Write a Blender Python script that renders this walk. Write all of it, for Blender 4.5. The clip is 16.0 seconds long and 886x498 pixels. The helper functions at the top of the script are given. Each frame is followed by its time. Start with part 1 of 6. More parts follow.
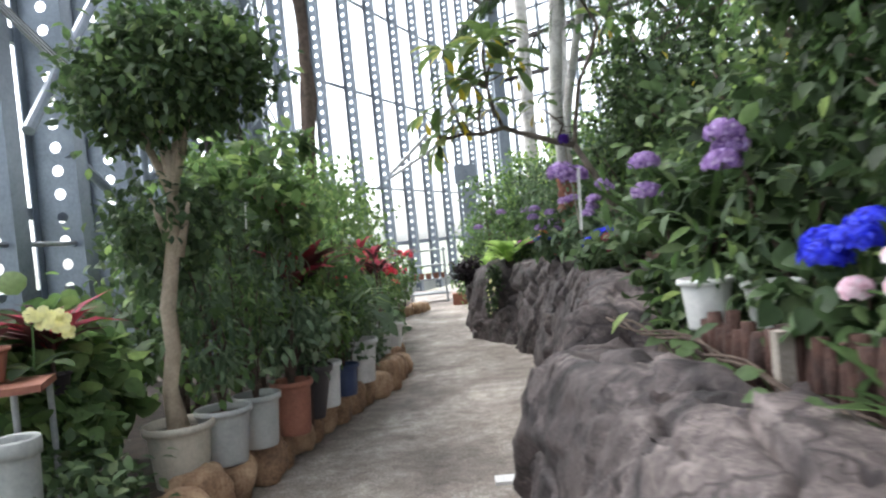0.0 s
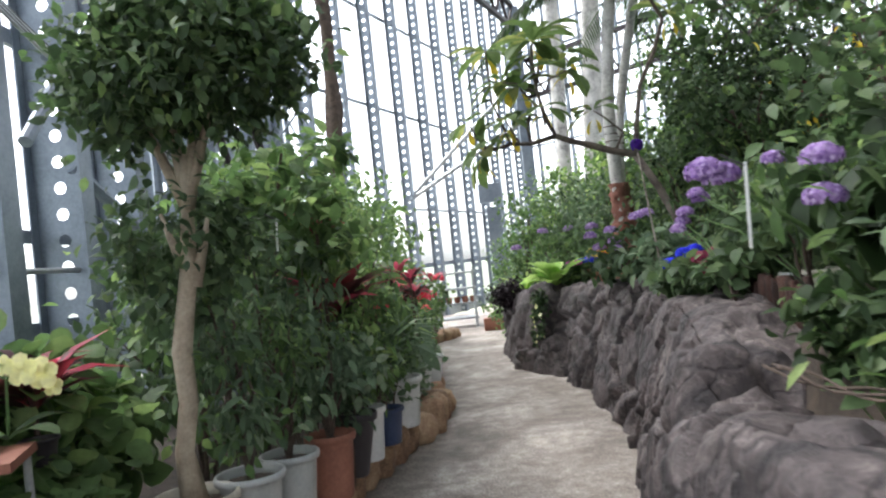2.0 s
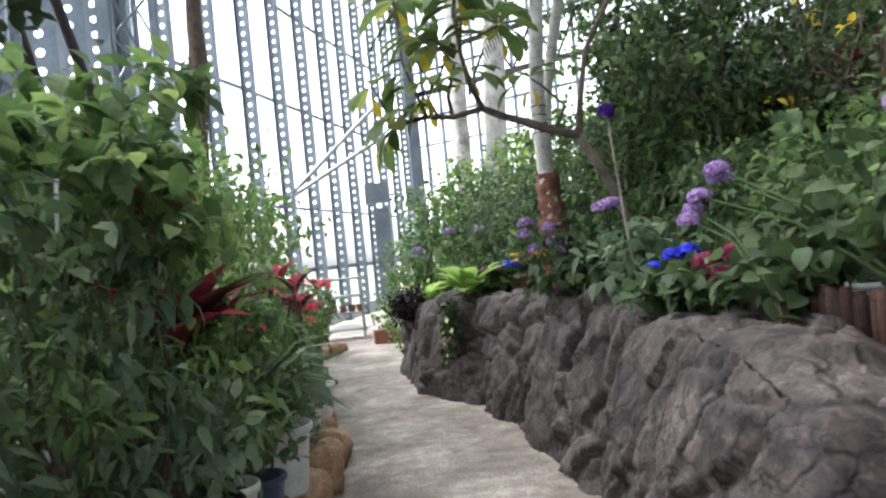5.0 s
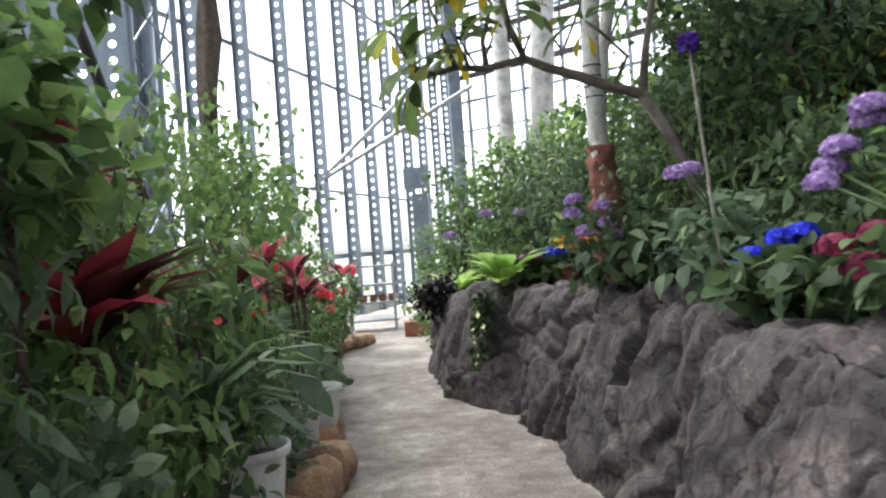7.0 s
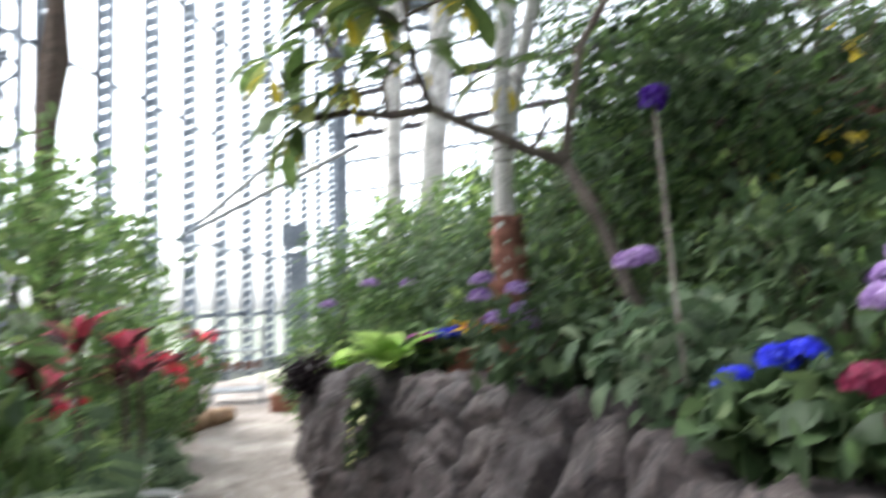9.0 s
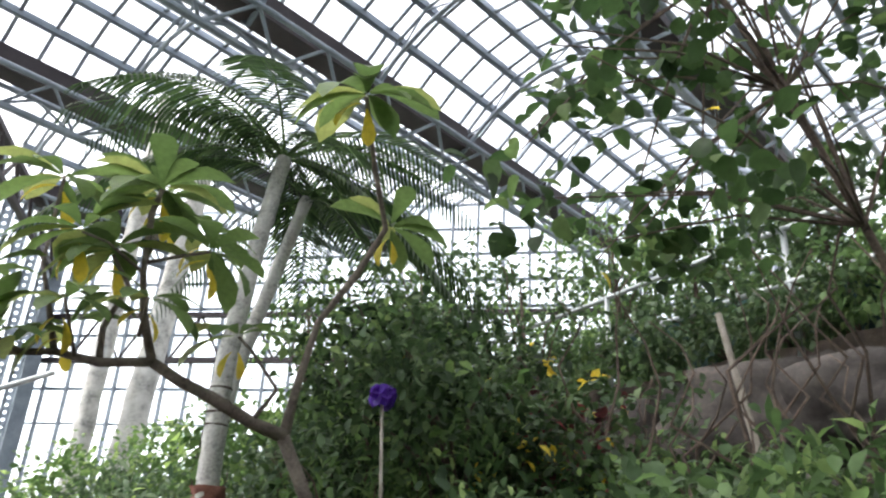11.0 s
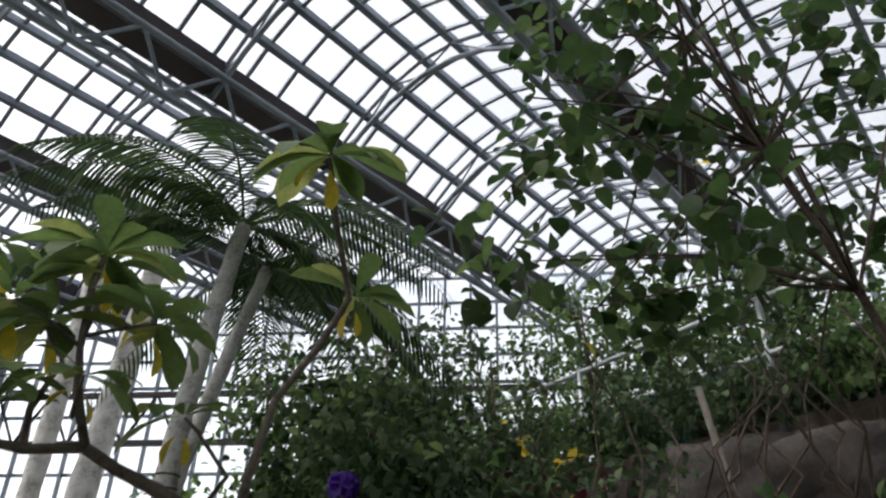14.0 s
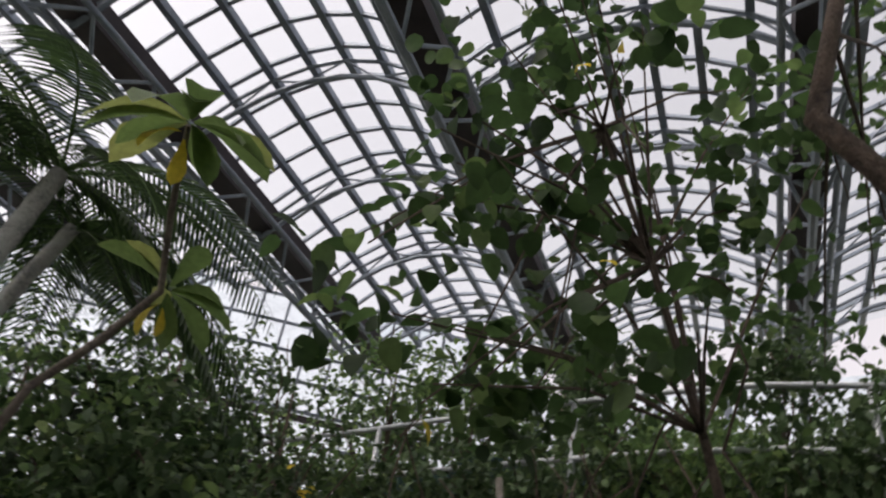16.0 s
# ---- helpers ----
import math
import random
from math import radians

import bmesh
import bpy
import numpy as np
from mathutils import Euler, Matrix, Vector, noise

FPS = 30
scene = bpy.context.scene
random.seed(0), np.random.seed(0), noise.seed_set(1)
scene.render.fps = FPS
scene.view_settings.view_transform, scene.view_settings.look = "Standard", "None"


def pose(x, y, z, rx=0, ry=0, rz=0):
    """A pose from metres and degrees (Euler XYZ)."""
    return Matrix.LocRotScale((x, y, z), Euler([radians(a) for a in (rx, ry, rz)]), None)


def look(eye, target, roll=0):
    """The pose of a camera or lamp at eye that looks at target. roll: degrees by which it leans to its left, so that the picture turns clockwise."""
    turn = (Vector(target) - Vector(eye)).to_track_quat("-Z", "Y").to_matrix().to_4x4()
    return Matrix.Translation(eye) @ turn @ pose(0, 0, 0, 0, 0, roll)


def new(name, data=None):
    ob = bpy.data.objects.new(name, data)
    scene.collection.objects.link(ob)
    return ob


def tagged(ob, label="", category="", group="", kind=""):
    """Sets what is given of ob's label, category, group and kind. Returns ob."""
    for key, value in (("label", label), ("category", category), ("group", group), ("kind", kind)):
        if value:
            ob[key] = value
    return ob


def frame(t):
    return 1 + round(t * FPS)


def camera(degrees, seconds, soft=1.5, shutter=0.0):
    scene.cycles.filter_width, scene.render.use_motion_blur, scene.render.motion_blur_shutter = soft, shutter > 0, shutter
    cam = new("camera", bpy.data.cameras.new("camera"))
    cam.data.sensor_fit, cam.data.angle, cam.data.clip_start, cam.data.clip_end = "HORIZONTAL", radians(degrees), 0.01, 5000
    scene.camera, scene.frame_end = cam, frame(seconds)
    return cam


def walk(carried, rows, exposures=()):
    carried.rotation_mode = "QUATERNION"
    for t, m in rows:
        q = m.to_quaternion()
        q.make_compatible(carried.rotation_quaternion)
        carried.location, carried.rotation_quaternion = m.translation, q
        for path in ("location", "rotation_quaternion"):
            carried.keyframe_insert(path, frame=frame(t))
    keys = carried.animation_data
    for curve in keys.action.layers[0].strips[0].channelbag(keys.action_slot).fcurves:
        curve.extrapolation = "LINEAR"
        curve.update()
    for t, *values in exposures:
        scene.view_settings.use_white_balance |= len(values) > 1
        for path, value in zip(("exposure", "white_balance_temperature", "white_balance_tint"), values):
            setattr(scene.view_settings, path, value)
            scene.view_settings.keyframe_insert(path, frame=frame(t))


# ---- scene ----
cam = camera(60.9, 16.0, soft=2.2, shutter=0.7)
PATH = [
    (0, (0.001, -0.245, 1.368), (0.001, 1.755, 1.335), -5.7),
    (0.5, (-0.136, -0.046, 1.389), (-0.15, 1.954, 1.346), -6.8),
    (1, (-0.235, 0.11, 1.405), (-0.24, 2.11, 1.361), -7.6),
    (1.5, (-0.248, 0.34, 1.401), (-0.237, 2.34, 1.394), -8.0),
    (2, (-0.275, 0.553, 1.401), (-0.309, 2.552, 1.429), -6.2),
    (2.5, (-0.372, 0.803, 1.419), (-0.302, 2.802, 1.455), -7.6),
    (3, (-0.365, 1.051, 1.393), (-0.181, 3.042, 1.381), -7.0),
    (3.5, (-0.331, 1.315, 1.412), (-0.157, 3.308, 1.424), -5.0),
    (4, (-0.412, 1.594, 1.429), (-0.154, 3.577, 1.436), -6.1),
    (4.2, (-0.439, 1.673, 1.434), (-0.151, 3.652, 1.438), -5.5),
    (6.3, (-0.272, 2.691, 1.317), (-0.003, 4.672, 1.339), -6.3),
    (6.5, (-0.232, 2.778, 1.324), (-0.021, 4.766, 1.346), -4.9),
    (7, (-0.204, 2.966, 1.328), (-0.035, 4.959, 1.324), -4.2),
    (7.5, (-0.241, 3.224, 1.355), (0.005, 5.209, 1.342), -5.3),
    (8, (-0.159, 3.464, 1.354), (0.084, 5.449, 1.35), -6.4),
    (8.5, (-0.104, 3.648, 1.372), (0.067, 5.64, 1.392), -2.9),
    (9, (-0.142, 3.772, 1.44), (0.351, 5.705, 1.583), -1.4),
    (9.5, (-0.139, 3.812, 1.498), (0.704, 5.577, 1.913), 0.4),
    (9.8, (-0.169, 3.788, 1.538), (0.765, 5.453, 2.135), 2.3),
    (10, (-0.178, 3.751, 1.524), (0.779, 5.363, 2.221), 2.1),
    (12.3, (-0.171, 3.83, 1.549), (0.946, 5.262, 2.387), 3.1),
    (12.5, (-0.17, 3.796, 1.563), (0.948, 5.233, 2.392), 2.9),
    (13, (-0.175, 3.796, 1.561), (0.955, 5.218, 2.399), 2.3),
    (13.5, (-0.121, 3.874, 1.561), (0.982, 5.274, 2.468), 1.4),
    (14, (-0.05, 3.978, 1.6), (1.022, 5.345, 2.59), 1.2),
    (14.5, (0.037, 4.136, 1.705), (1.18, 5.414, 2.734), 2.4),
    (15, (0.066, 4.189, 1.766), (1.323, 5.334, 2.819), 6.2),
    (15.5, (0.07, 4.225, 1.761), (1.359, 5.305, 2.843), 7.6),
    (16, (0.1, 4.285, 1.802), (1.423, 5.298, 2.908), 10.3),
]
walk(cam, [(t, look(e, g, r)) for t, e, g, r in PATH],
     exposures=[(0.0, 2.55, 6500, 14), (8.6, 2.55, 6500, 14), (9.8, 3.05, 6600, 15), (12.3, 1.57, 6700, 12), (14.0, 1.3, 6750, 15), (16.0, 1.02, 7050, 20)])

# ---- light ----
world = bpy.data.worlds.new("world")
scene.world = world
world.use_nodes = True
wn, wl = world.node_tree.nodes, world.node_tree.links
sky = wn.new("ShaderNodeTexSky")
sky.sky_type = "NISHITA"
sky.sun_disc = False
sky.sun_elevation, sky.sun_rotation = radians(60), radians(-60)
sky.air_density, sky.dust_density, sky.ozone_density = 1.0, 3.0, 1.0
pale = wn.new("ShaderNodeHueSaturation")
pale.inputs["Saturation"].default_value = 0.2
wl.new(sky.outputs[0], pale.inputs["Color"])
wl.new(pale.outputs[0], wn["Background"].inputs["Color"])
wn["Background"].inputs["Strength"].default_value = 0.15
sun = new("sun", bpy.data.lights.new("sun", "SUN"))
sun.data.energy, sun.data.angle, sun.data.color = 0.5, radians(35), (1.0, 0.97, 0.93)
sun.matrix_world = look((0, 0, 0), (0.43, -0.25, -0.866))
scene.view_settings.exposure = 0.0


# ---- materials ----
def material(name):
    m = bpy.data.materials.new(name)
    m.use_nodes = True
    nt = m.node_tree
    return m, nt.nodes, nt.links, nt.nodes["Principled BSDF"]


def ramp(n, stops):
    r = n.new("ShaderNodeValToRGB")
    e = r.color_ramp.elements
    while len(e) < len(stops):
        e.new(0.5)
    for el, (p, c) in zip(e, stops):
        el.position, el.color = p, (*c, 1)
    return r


def surface(name, stops, scale=6.0, rough=0.8, bump=0.3, fine=60.0, metal=0.0, piece=0.0, spots=0.0):
    """A worn surface: colour from noise at two scales, with bump; piece: how far whole pieces differ."""
    m, n, l, b = material(name)
    co = n.new("ShaderNodeTexCoord")
    a = n.new("ShaderNodeTexNoise")
    a.inputs["Scale"].default_value, a.inputs["Detail"].default_value = scale, 8
    a.inputs["Roughness"].default_value = 0.65
    f = n.new("ShaderNodeTexNoise")
    f.inputs["Scale"].default_value, f.inputs["Detail"].default_value = fine, 4
    l.new(co.outputs["Object"], a.inputs["Vector"])
    l.new(co.outputs["Object"], f.inputs["Vector"])
    mix = n.new("ShaderNodeMath")
    mix.operation = "MULTIPLY_ADD"
    l.new(f.outputs["Fac"], mix.inputs[0])
    mix.inputs[1].default_value = 0.45
    sub = n.new("ShaderNodeMath")
    sub.operation = "SUBTRACT"
    l.new(a.outputs["Fac"], sub.inputs[0])
    sub.inputs[1].default_value = 0.22
    l.new(sub.outputs[0], mix.inputs[2])
    last = mix.outputs[0]
    if piece:
        oi = n.new("ShaderNodeObjectInfo")
        pm = n.new("ShaderNodeMath")
        pm.operation = "MULTIPLY_ADD"
        pm.inputs[1].default_value = piece
        l.new(oi.outputs["Random"], pm.inputs[0])
        l.new(last, pm.inputs[2])
        sh = n.new("ShaderNodeMath")
        sh.operation = "SUBTRACT"
        sh.inputs[1].default_value = piece / 2
        l.new(pm.outputs[0], sh.inputs[0])
        last = sh.outputs[0]
    r = ramp(n, stops)
    l.new(last, r.inputs[0])
    l.new(r.outputs[0], b.inputs["Base Color"])
    b.inputs["Roughness"].default_value, b.inputs["Metallic"].default_value = rough, metal
    if bump:
        bp = n.new("ShaderNodeBump")
        bp.inputs["Strength"].default_value, bp.inputs["Distance"].default_value = bump, 0.02
        l.new(mix.outputs[0], bp.inputs["Height"])
        l.new(bp.outputs[0], b.inputs["Normal"])
    return m


def leaf(name, dark, light, tip=None, glow=0.3, rough=0.55):
    """Leaves: each one its own shade between dark and light, some light shining through."""
    m, n, l, b = material(name)
    g = n.new("ShaderNodeNewGeometry")
    stops = [(0.0, dark), (0.75, light)]
    stops.append((1.0, tip or light))
    r = ramp(n, stops)
    l.new(g.outputs["Random Per Island"], r.inputs[0])
    nz = n.new("ShaderNodeTexNoise")
    nz.inputs["Scale"].default_value = 35
    co = n.new("ShaderNodeTexCoord")
    l.new(co.outputs["Object"], nz.inputs["Vector"])
    hs = n.new("ShaderNodeHueSaturation")
    hs.inputs["Saturation"].default_value = 0.8 if dark[1] > dark[0] and dark[1] > dark[2] else 1.0
    mr = n.new("ShaderNodeMapRange")
    mr.inputs["To Min"].default_value, mr.inputs["To Max"].default_value = 0.65, 1.35
    l.new(nz.outputs["Fac"], mr.inputs["Value"])
    l.new(mr.outputs[0], hs.inputs["Value"])
    l.new(r.outputs[0], hs.inputs["Color"])
    l.new(hs.outputs[0], b.inputs["Base Color"])
    b.inputs["Roughness"].default_value = rough
    b.inputs["Specular IOR Level"].default_value = 0.32
    t = n.new("ShaderNodeBsdfTranslucent")
    br = n.new("ShaderNodeHueSaturation")
    br.inputs["Value"].default_value, br.inputs["Saturation"].default_value = 1.5, 1.0
    l.new(hs.outputs[0], br.inputs["Color"])
    l.new(br.outputs[0], t.inputs["Color"])
    mx = n.new("ShaderNodeMixShader")
    mx.inputs[0].default_value = glow
    l.new(b.outputs[0], mx.inputs[1])
    l.new(t.outputs[0], mx.inputs[2])
    l.new(mx.outputs[0], n["Material Output"].inputs["Surface"])
    return m


def glass_pane():
    m, n, l, b = material("window_glass")
    tr = n.new("ShaderNodeBsdfTransparent")
    tr.inputs["Color"].default_value = (0.93, 0.97, 0.98, 1)
    gl = n.new("ShaderNodeBsdfGlossy")
    gl.inputs["Roughness"].default_value = 0.03
    mx = n.new("ShaderNodeMixShader")
    mx.inputs[0].default_value = 0.05
    l.new(tr.outputs[0], mx.inputs[1])
    l.new(gl.outputs[0], mx.inputs[2])
    l.new(mx.outputs[0], n["Material Output"].inputs["Surface"])
    return m


GLASS = glass_pane()
STEEL = surface("painted_steel", [(0.3, (0.13, 0.155, 0.19)), (0.7, (0.23, 0.265, 0.31))], 3, 0.45, 0.05, 40, 0.3)
DARKSTEEL = surface("dark_steel", [(0.3, (0.018, 0.013, 0.016)), (0.7, (0.042, 0.031, 0.036))], 2, 0.6, 0.1, 30, 0.2)
BARS = surface("roof_bars", [(0.3, (0.15, 0.18, 0.22)), (0.7, (0.27, 0.31, 0.36))], 2, 0.5, 0.05, 30, 0.3)
PIPE = surface("galvanised_pipe", [(0.3, (0.27, 0.29, 0.30)), (0.7, (0.45, 0.47, 0.47))], 5, 0.4, 0.08, 60, 0.5)
def layered(name, layers, base_stops, rough, bump, dist):
    """A mineral surface: noise layers of (scale, weight, detail, kind) added, coloured and raised."""
    m, n, l, b = material(name)
    co = n.new("ShaderNodeTexCoord")
    last = None
    for scale, weight, detail, kind in layers:
        x = n.new("ShaderNodeTexNoise" if kind == "noise" else "ShaderNodeTexVoronoi")
        x.inputs["Scale"].default_value = scale
        if kind == "noise":
            x.inputs["Detail"].default_value, x.inputs["Roughness"].default_value = detail, 0.62
            x.inputs["Distortion"].default_value = 0.4
            out = x.outputs["Fac"]
        else:
            x.feature = "DISTANCE_TO_EDGE"
            wv = n.new("ShaderNodeTexNoise")
            wv.inputs["Scale"].default_value = scale * 1.3
            mv = n.new("ShaderNodeMix")
            mv.data_type = "VECTOR"
            mv.inputs["Factor"].default_value = 0.25
            l.new(co.outputs["Object"], wv.inputs["Vector"])
            l.new(co.outputs["Object"], mv.inputs["A"])
            l.new(wv.outputs["Color"], mv.inputs["B"])
            cl = n.new("ShaderNodeMapRange")
            cl.inputs["From Max"].default_value = 0.06
            l.new(mv.outputs["Result"], x.inputs["Vector"])
            l.new(x.outputs["Distance"], cl.inputs["Value"])
            out = cl.outputs[0]
        if kind == "noise":
            l.new(co.outputs["Object"], x.inputs["Vector"])
        ad = n.new("ShaderNodeMath")
        ad.operation = "MULTIPLY_ADD"
        ad.inputs[1].default_value = weight
        l.new(out, ad.inputs[0])
        if last:
            l.new(last, ad.inputs[2])
        else:
            ad.inputs[2].default_value = 0.0
        last = ad.outputs[0]
    r = ramp(n, base_stops)
    l.new(last, r.inputs[0])
    l.new(r.outputs[0], b.inputs["Base Color"])
    b.inputs["Roughness"].default_value = rough
    bp = n.new("ShaderNodeBump")
    bp.inputs["Strength"].default_value, bp.inputs["Distance"].default_value = bump, dist
    l.new(last, bp.inputs["Height"])
    l.new(bp.outputs[0], b.inputs["Normal"])
    return m


CONCRETE = layered("path_concrete", [(1.3, 0.42, 6, "noise"), (9, 0.22, 5, "noise"), (70, 0.36, 3, "noise")],
                   [(0.37, (0.085, 0.068, 0.057)), (0.46, (0.18, 0.151, 0.129)), (0.53, (0.29, 0.25, 0.215)), (0.61, (0.54, 0.485, 0.435))], 0.75, 0.8, 0.012)
ROCK = layered("grey_rock", [(1.1, 0.30, 6, "noise"), (5, 0.25, 8, "noise"), (30, 0.25, 6, "noise"), (1.7, 0.14, 0, "crack"), (4.3, 0.11, 0, "crack"), (11.0, 0.05, 0, "crack")],
               [(0.43, (0.006, 0.0043, 0.005)), (0.54, (0.019, 0.0142, 0.0148)), (0.63, (0.039, 0.030, 0.030)), (0.71, (0.076, 0.060, 0.058)), (0.80, (0.195, 0.160, 0.150))], 0.75, 1.0, 0.03)
CLIFF = surface("cliff_rock", [(0.3, (0.022, 0.018, 0.017)), (0.55, (0.06, 0.05, 0.045)), (0.8, (0.15, 0.12, 0.10))], 1.6, 0.85, 0.8, 25, piece=0.15)
STONE = surface("ochre_stone", [(0.25, (0.10, 0.055, 0.032)), (0.5, (0.30, 0.18, 0.105)), (0.75, (0.50, 0.35, 0.22))], 7, 0.8, 0.7, 60, piece=0.25)
SOIL = surface("soil", [(0.3, (0.02, 0.014, 0.01)), (0.7, (0.07, 0.05, 0.035))], 8, 0.95, 1.0, 70)
GRASS = surface("outside_ground", [(0.3, (0.12, 0.14, 0.09)), (0.7, (0.3, 0.3, 0.24))], 0.3, 0.95, 0.2, 10)
BARK = surface("brown_bark", [(0.3, (0.04, 0.027, 0.022)), (0.7, (0.14, 0.10, 0.075))], 14, 0.9, 0.9, 80)
PALEBARK = surface("pale_bark", [(0.3, (0.24, 0.19, 0.14)), (0.7, (0.42, 0.35, 0.26))], 10, 0.8, 0.5, 70)
PALMBARK = surface("palm_bark", [(0.3, (0.22, 0.21, 0.20)), (0.5, (0.55, 0.53, 0.50)), (0.75, (0.75, 0.73, 0.70))], 5, 0.8, 0.5, 50)
FIBRE = surface("red_brown_fibre", [(0.3, (0.13, 0.05, 0.035)), (0.7, (0.34, 0.15, 0.11))], 12, 0.95, 1.0, 120)
LIMB = surface("grey_limb_bark", [(0.3, (0.075, 0.058, 0.048)), (0.7, (0.22, 0.18, 0.15))], 12, 0.85, 0.6, 70)
WOOD = surface("weathered_palisade", [(0.3, (0.020, 0.009, 0.007)), (0.7, (0.080, 0.036, 0.026))], 9, 0.85, 0.7, 90, piece=0.3)
GREYWOOD = surface("grey_post_wood", [(0.3, (0.2, 0.17, 0.14)), (0.7, (0.36, 0.32, 0.28))], 12, 0.85, 0.5, 90)
WHITEPOT = surface("white_plastic", [(0.3, (0.50, 0.51, 0.50)), (0.7, (0.72, 0.72, 0.70))], 4, 0.45, 0.08, 50, piece=0.1)
GREYPOT = surface("grey_plastic", [(0.3, (0.27, 0.29, 0.28)), (0.7, (0.42, 0.43, 0.41))], 4, 0.5, 0.1, 50, piece=0.15)
CREAMPOT = surface("cream_plastic", [(0.3, (0.36, 0.34, 0.28)), (0.7, (0.55, 0.51, 0.42))], 5, 0.5, 0.15, 50)
TERRACOTTA = surface("terracotta", [(0.3, (0.20, 0.075, 0.05)), (0.7, (0.34, 0.14, 0.09))], 6, 0.75, 0.2, 60)
BLACKPOT = surface("black_plastic", [(0.3, (0.015, 0.013, 0.016)), (0.7, (0.035, 0.03, 0.035))], 5, 0.45, 0.1, 50)
BLUEPOT = surface("dark_blue_plastic", [(0.3, (0.02, 0.035, 0.09)), (0.7, (0.045, 0.07, 0.15))], 5, 0.4, 0.1, 50)
CABLE = surface("black_cable", [(0.3, (0.02, 0.02, 0.02)), (0.7, (0.05, 0.05, 0.05))], 5, 0.6, 0.0)
NET = surface("green_netting", [(0.3, (0.004, 0.025, 0.022)), (0.7, (0.01, 0.05, 0.043))], 30, 0.8, 0.2)
CARD = surface("white_label_plastic", [(0.3, (0.62, 0.62, 0.6)), (0.7, (0.8, 0.8, 0.78))], 6, 0.5, 0.0)

L_DARK = leaf("dark_leaf", (0.026, 0.060, 0.019), (0.062, 0.125, 0.033), (0.11, 0.175, 0.05), 0.3)
L_MID = leaf("mid_leaf", (0.038, 0.092, 0.02), (0.095, 0.19, 0.036), (0.17, 0.27, 0.05), 0.46)
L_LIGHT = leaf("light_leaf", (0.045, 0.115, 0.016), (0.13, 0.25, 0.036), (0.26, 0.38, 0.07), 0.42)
L_LIME = leaf("lime_leaf", (0.20, 0.38, 0.035), (0.38, 0.58, 0.07), (0.46, 0.62, 0.11), 0.4)
L_BLUISH = leaf("bluish_leaf", (0.045, 0.095, 0.042), (0.12, 0.20, 0.09), (0.23, 0.31, 0.17), 0.44)
L_PLUM = leaf("plumeria_leaf", (0.06, 0.12, 0.017), (0.125, 0.21, 0.03), (0.27, 0.30, 0.045), 0.42)
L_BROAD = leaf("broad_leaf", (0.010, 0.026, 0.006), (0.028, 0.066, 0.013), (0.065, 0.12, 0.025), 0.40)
L_CLIMB = leaf("climber_leaf", (0.016, 0.042, 0.008), (0.045, 0.105, 0.018), (0.10, 0.17, 0.03), 0.5)
L_YELLOW = leaf("yellowed_leaf", (0.5, 0.34, 0.02), (0.62, 0.48, 0.06), None, 0.5)
L_RED = leaf("crimson_leaf", (0.25, 0.015, 0.03), (0.5, 0.04, 0.09), (0.65, 0.12, 0.16), 0.3)
L_MAROON = leaf("maroon_leaf", (0.035, 0.012, 0.014), (0.10, 0.03, 0.03), (0.3, 0.03, 0.05), 0.2)
L_BLACK = leaf("black_purple_leaf", (0.006, 0.003, 0.005), (0.02, 0.01, 0.014), None, 0.05)
F_BLUE = leaf("blue_petal", (0.01, 0.012, 0.35), (0.03, 0.05, 0.75), (0.10, 0.14, 0.85), 0.2, 0.6)
F_LILAC = leaf("lilac_petal", (0.19, 0.10, 0.30), (0.40, 0.26, 0.52), (0.60, 0.47, 0.68), 0.25, 0.6)
F_VIOLET = leaf("violet_petal", (0.03, 0.006, 0.13), (0.06, 0.012, 0.22), None, 0.2, 0.6)
F_PINK = leaf("pink_petal", (0.60, 0.40, 0.47), (0.76, 0.62, 0.68), (0.82, 0.78, 0.8), 0.3, 0.6)
F_RED = leaf("scarlet_petal", (0.5, 0.02, 0.04), (0.72, 0.06, 0.10), (0.75, 0.2, 0.25), 0.3, 0.6)
F_MAROON = leaf("wine_petal", (0.10, 0.008, 0.03), (0.22, 0.02, 0.06), None, 0.2, 0.6)
F_CREAM = leaf("pale_yellow_petal", (0.6, 0.6, 0.22), (0.75, 0.74, 0.38), None, 0.3, 0.5)
F_WHITE = leaf("white_petal", (0.65, 0.6, 0.58), (0.8, 0.78, 0.76), None, 0.3, 0.5)
F_MAGENTA = leaf("magenta_petal", (0.3, 0.04, 0.22), (0.5, 0.1, 0.4), None, 0.25, 0.6)


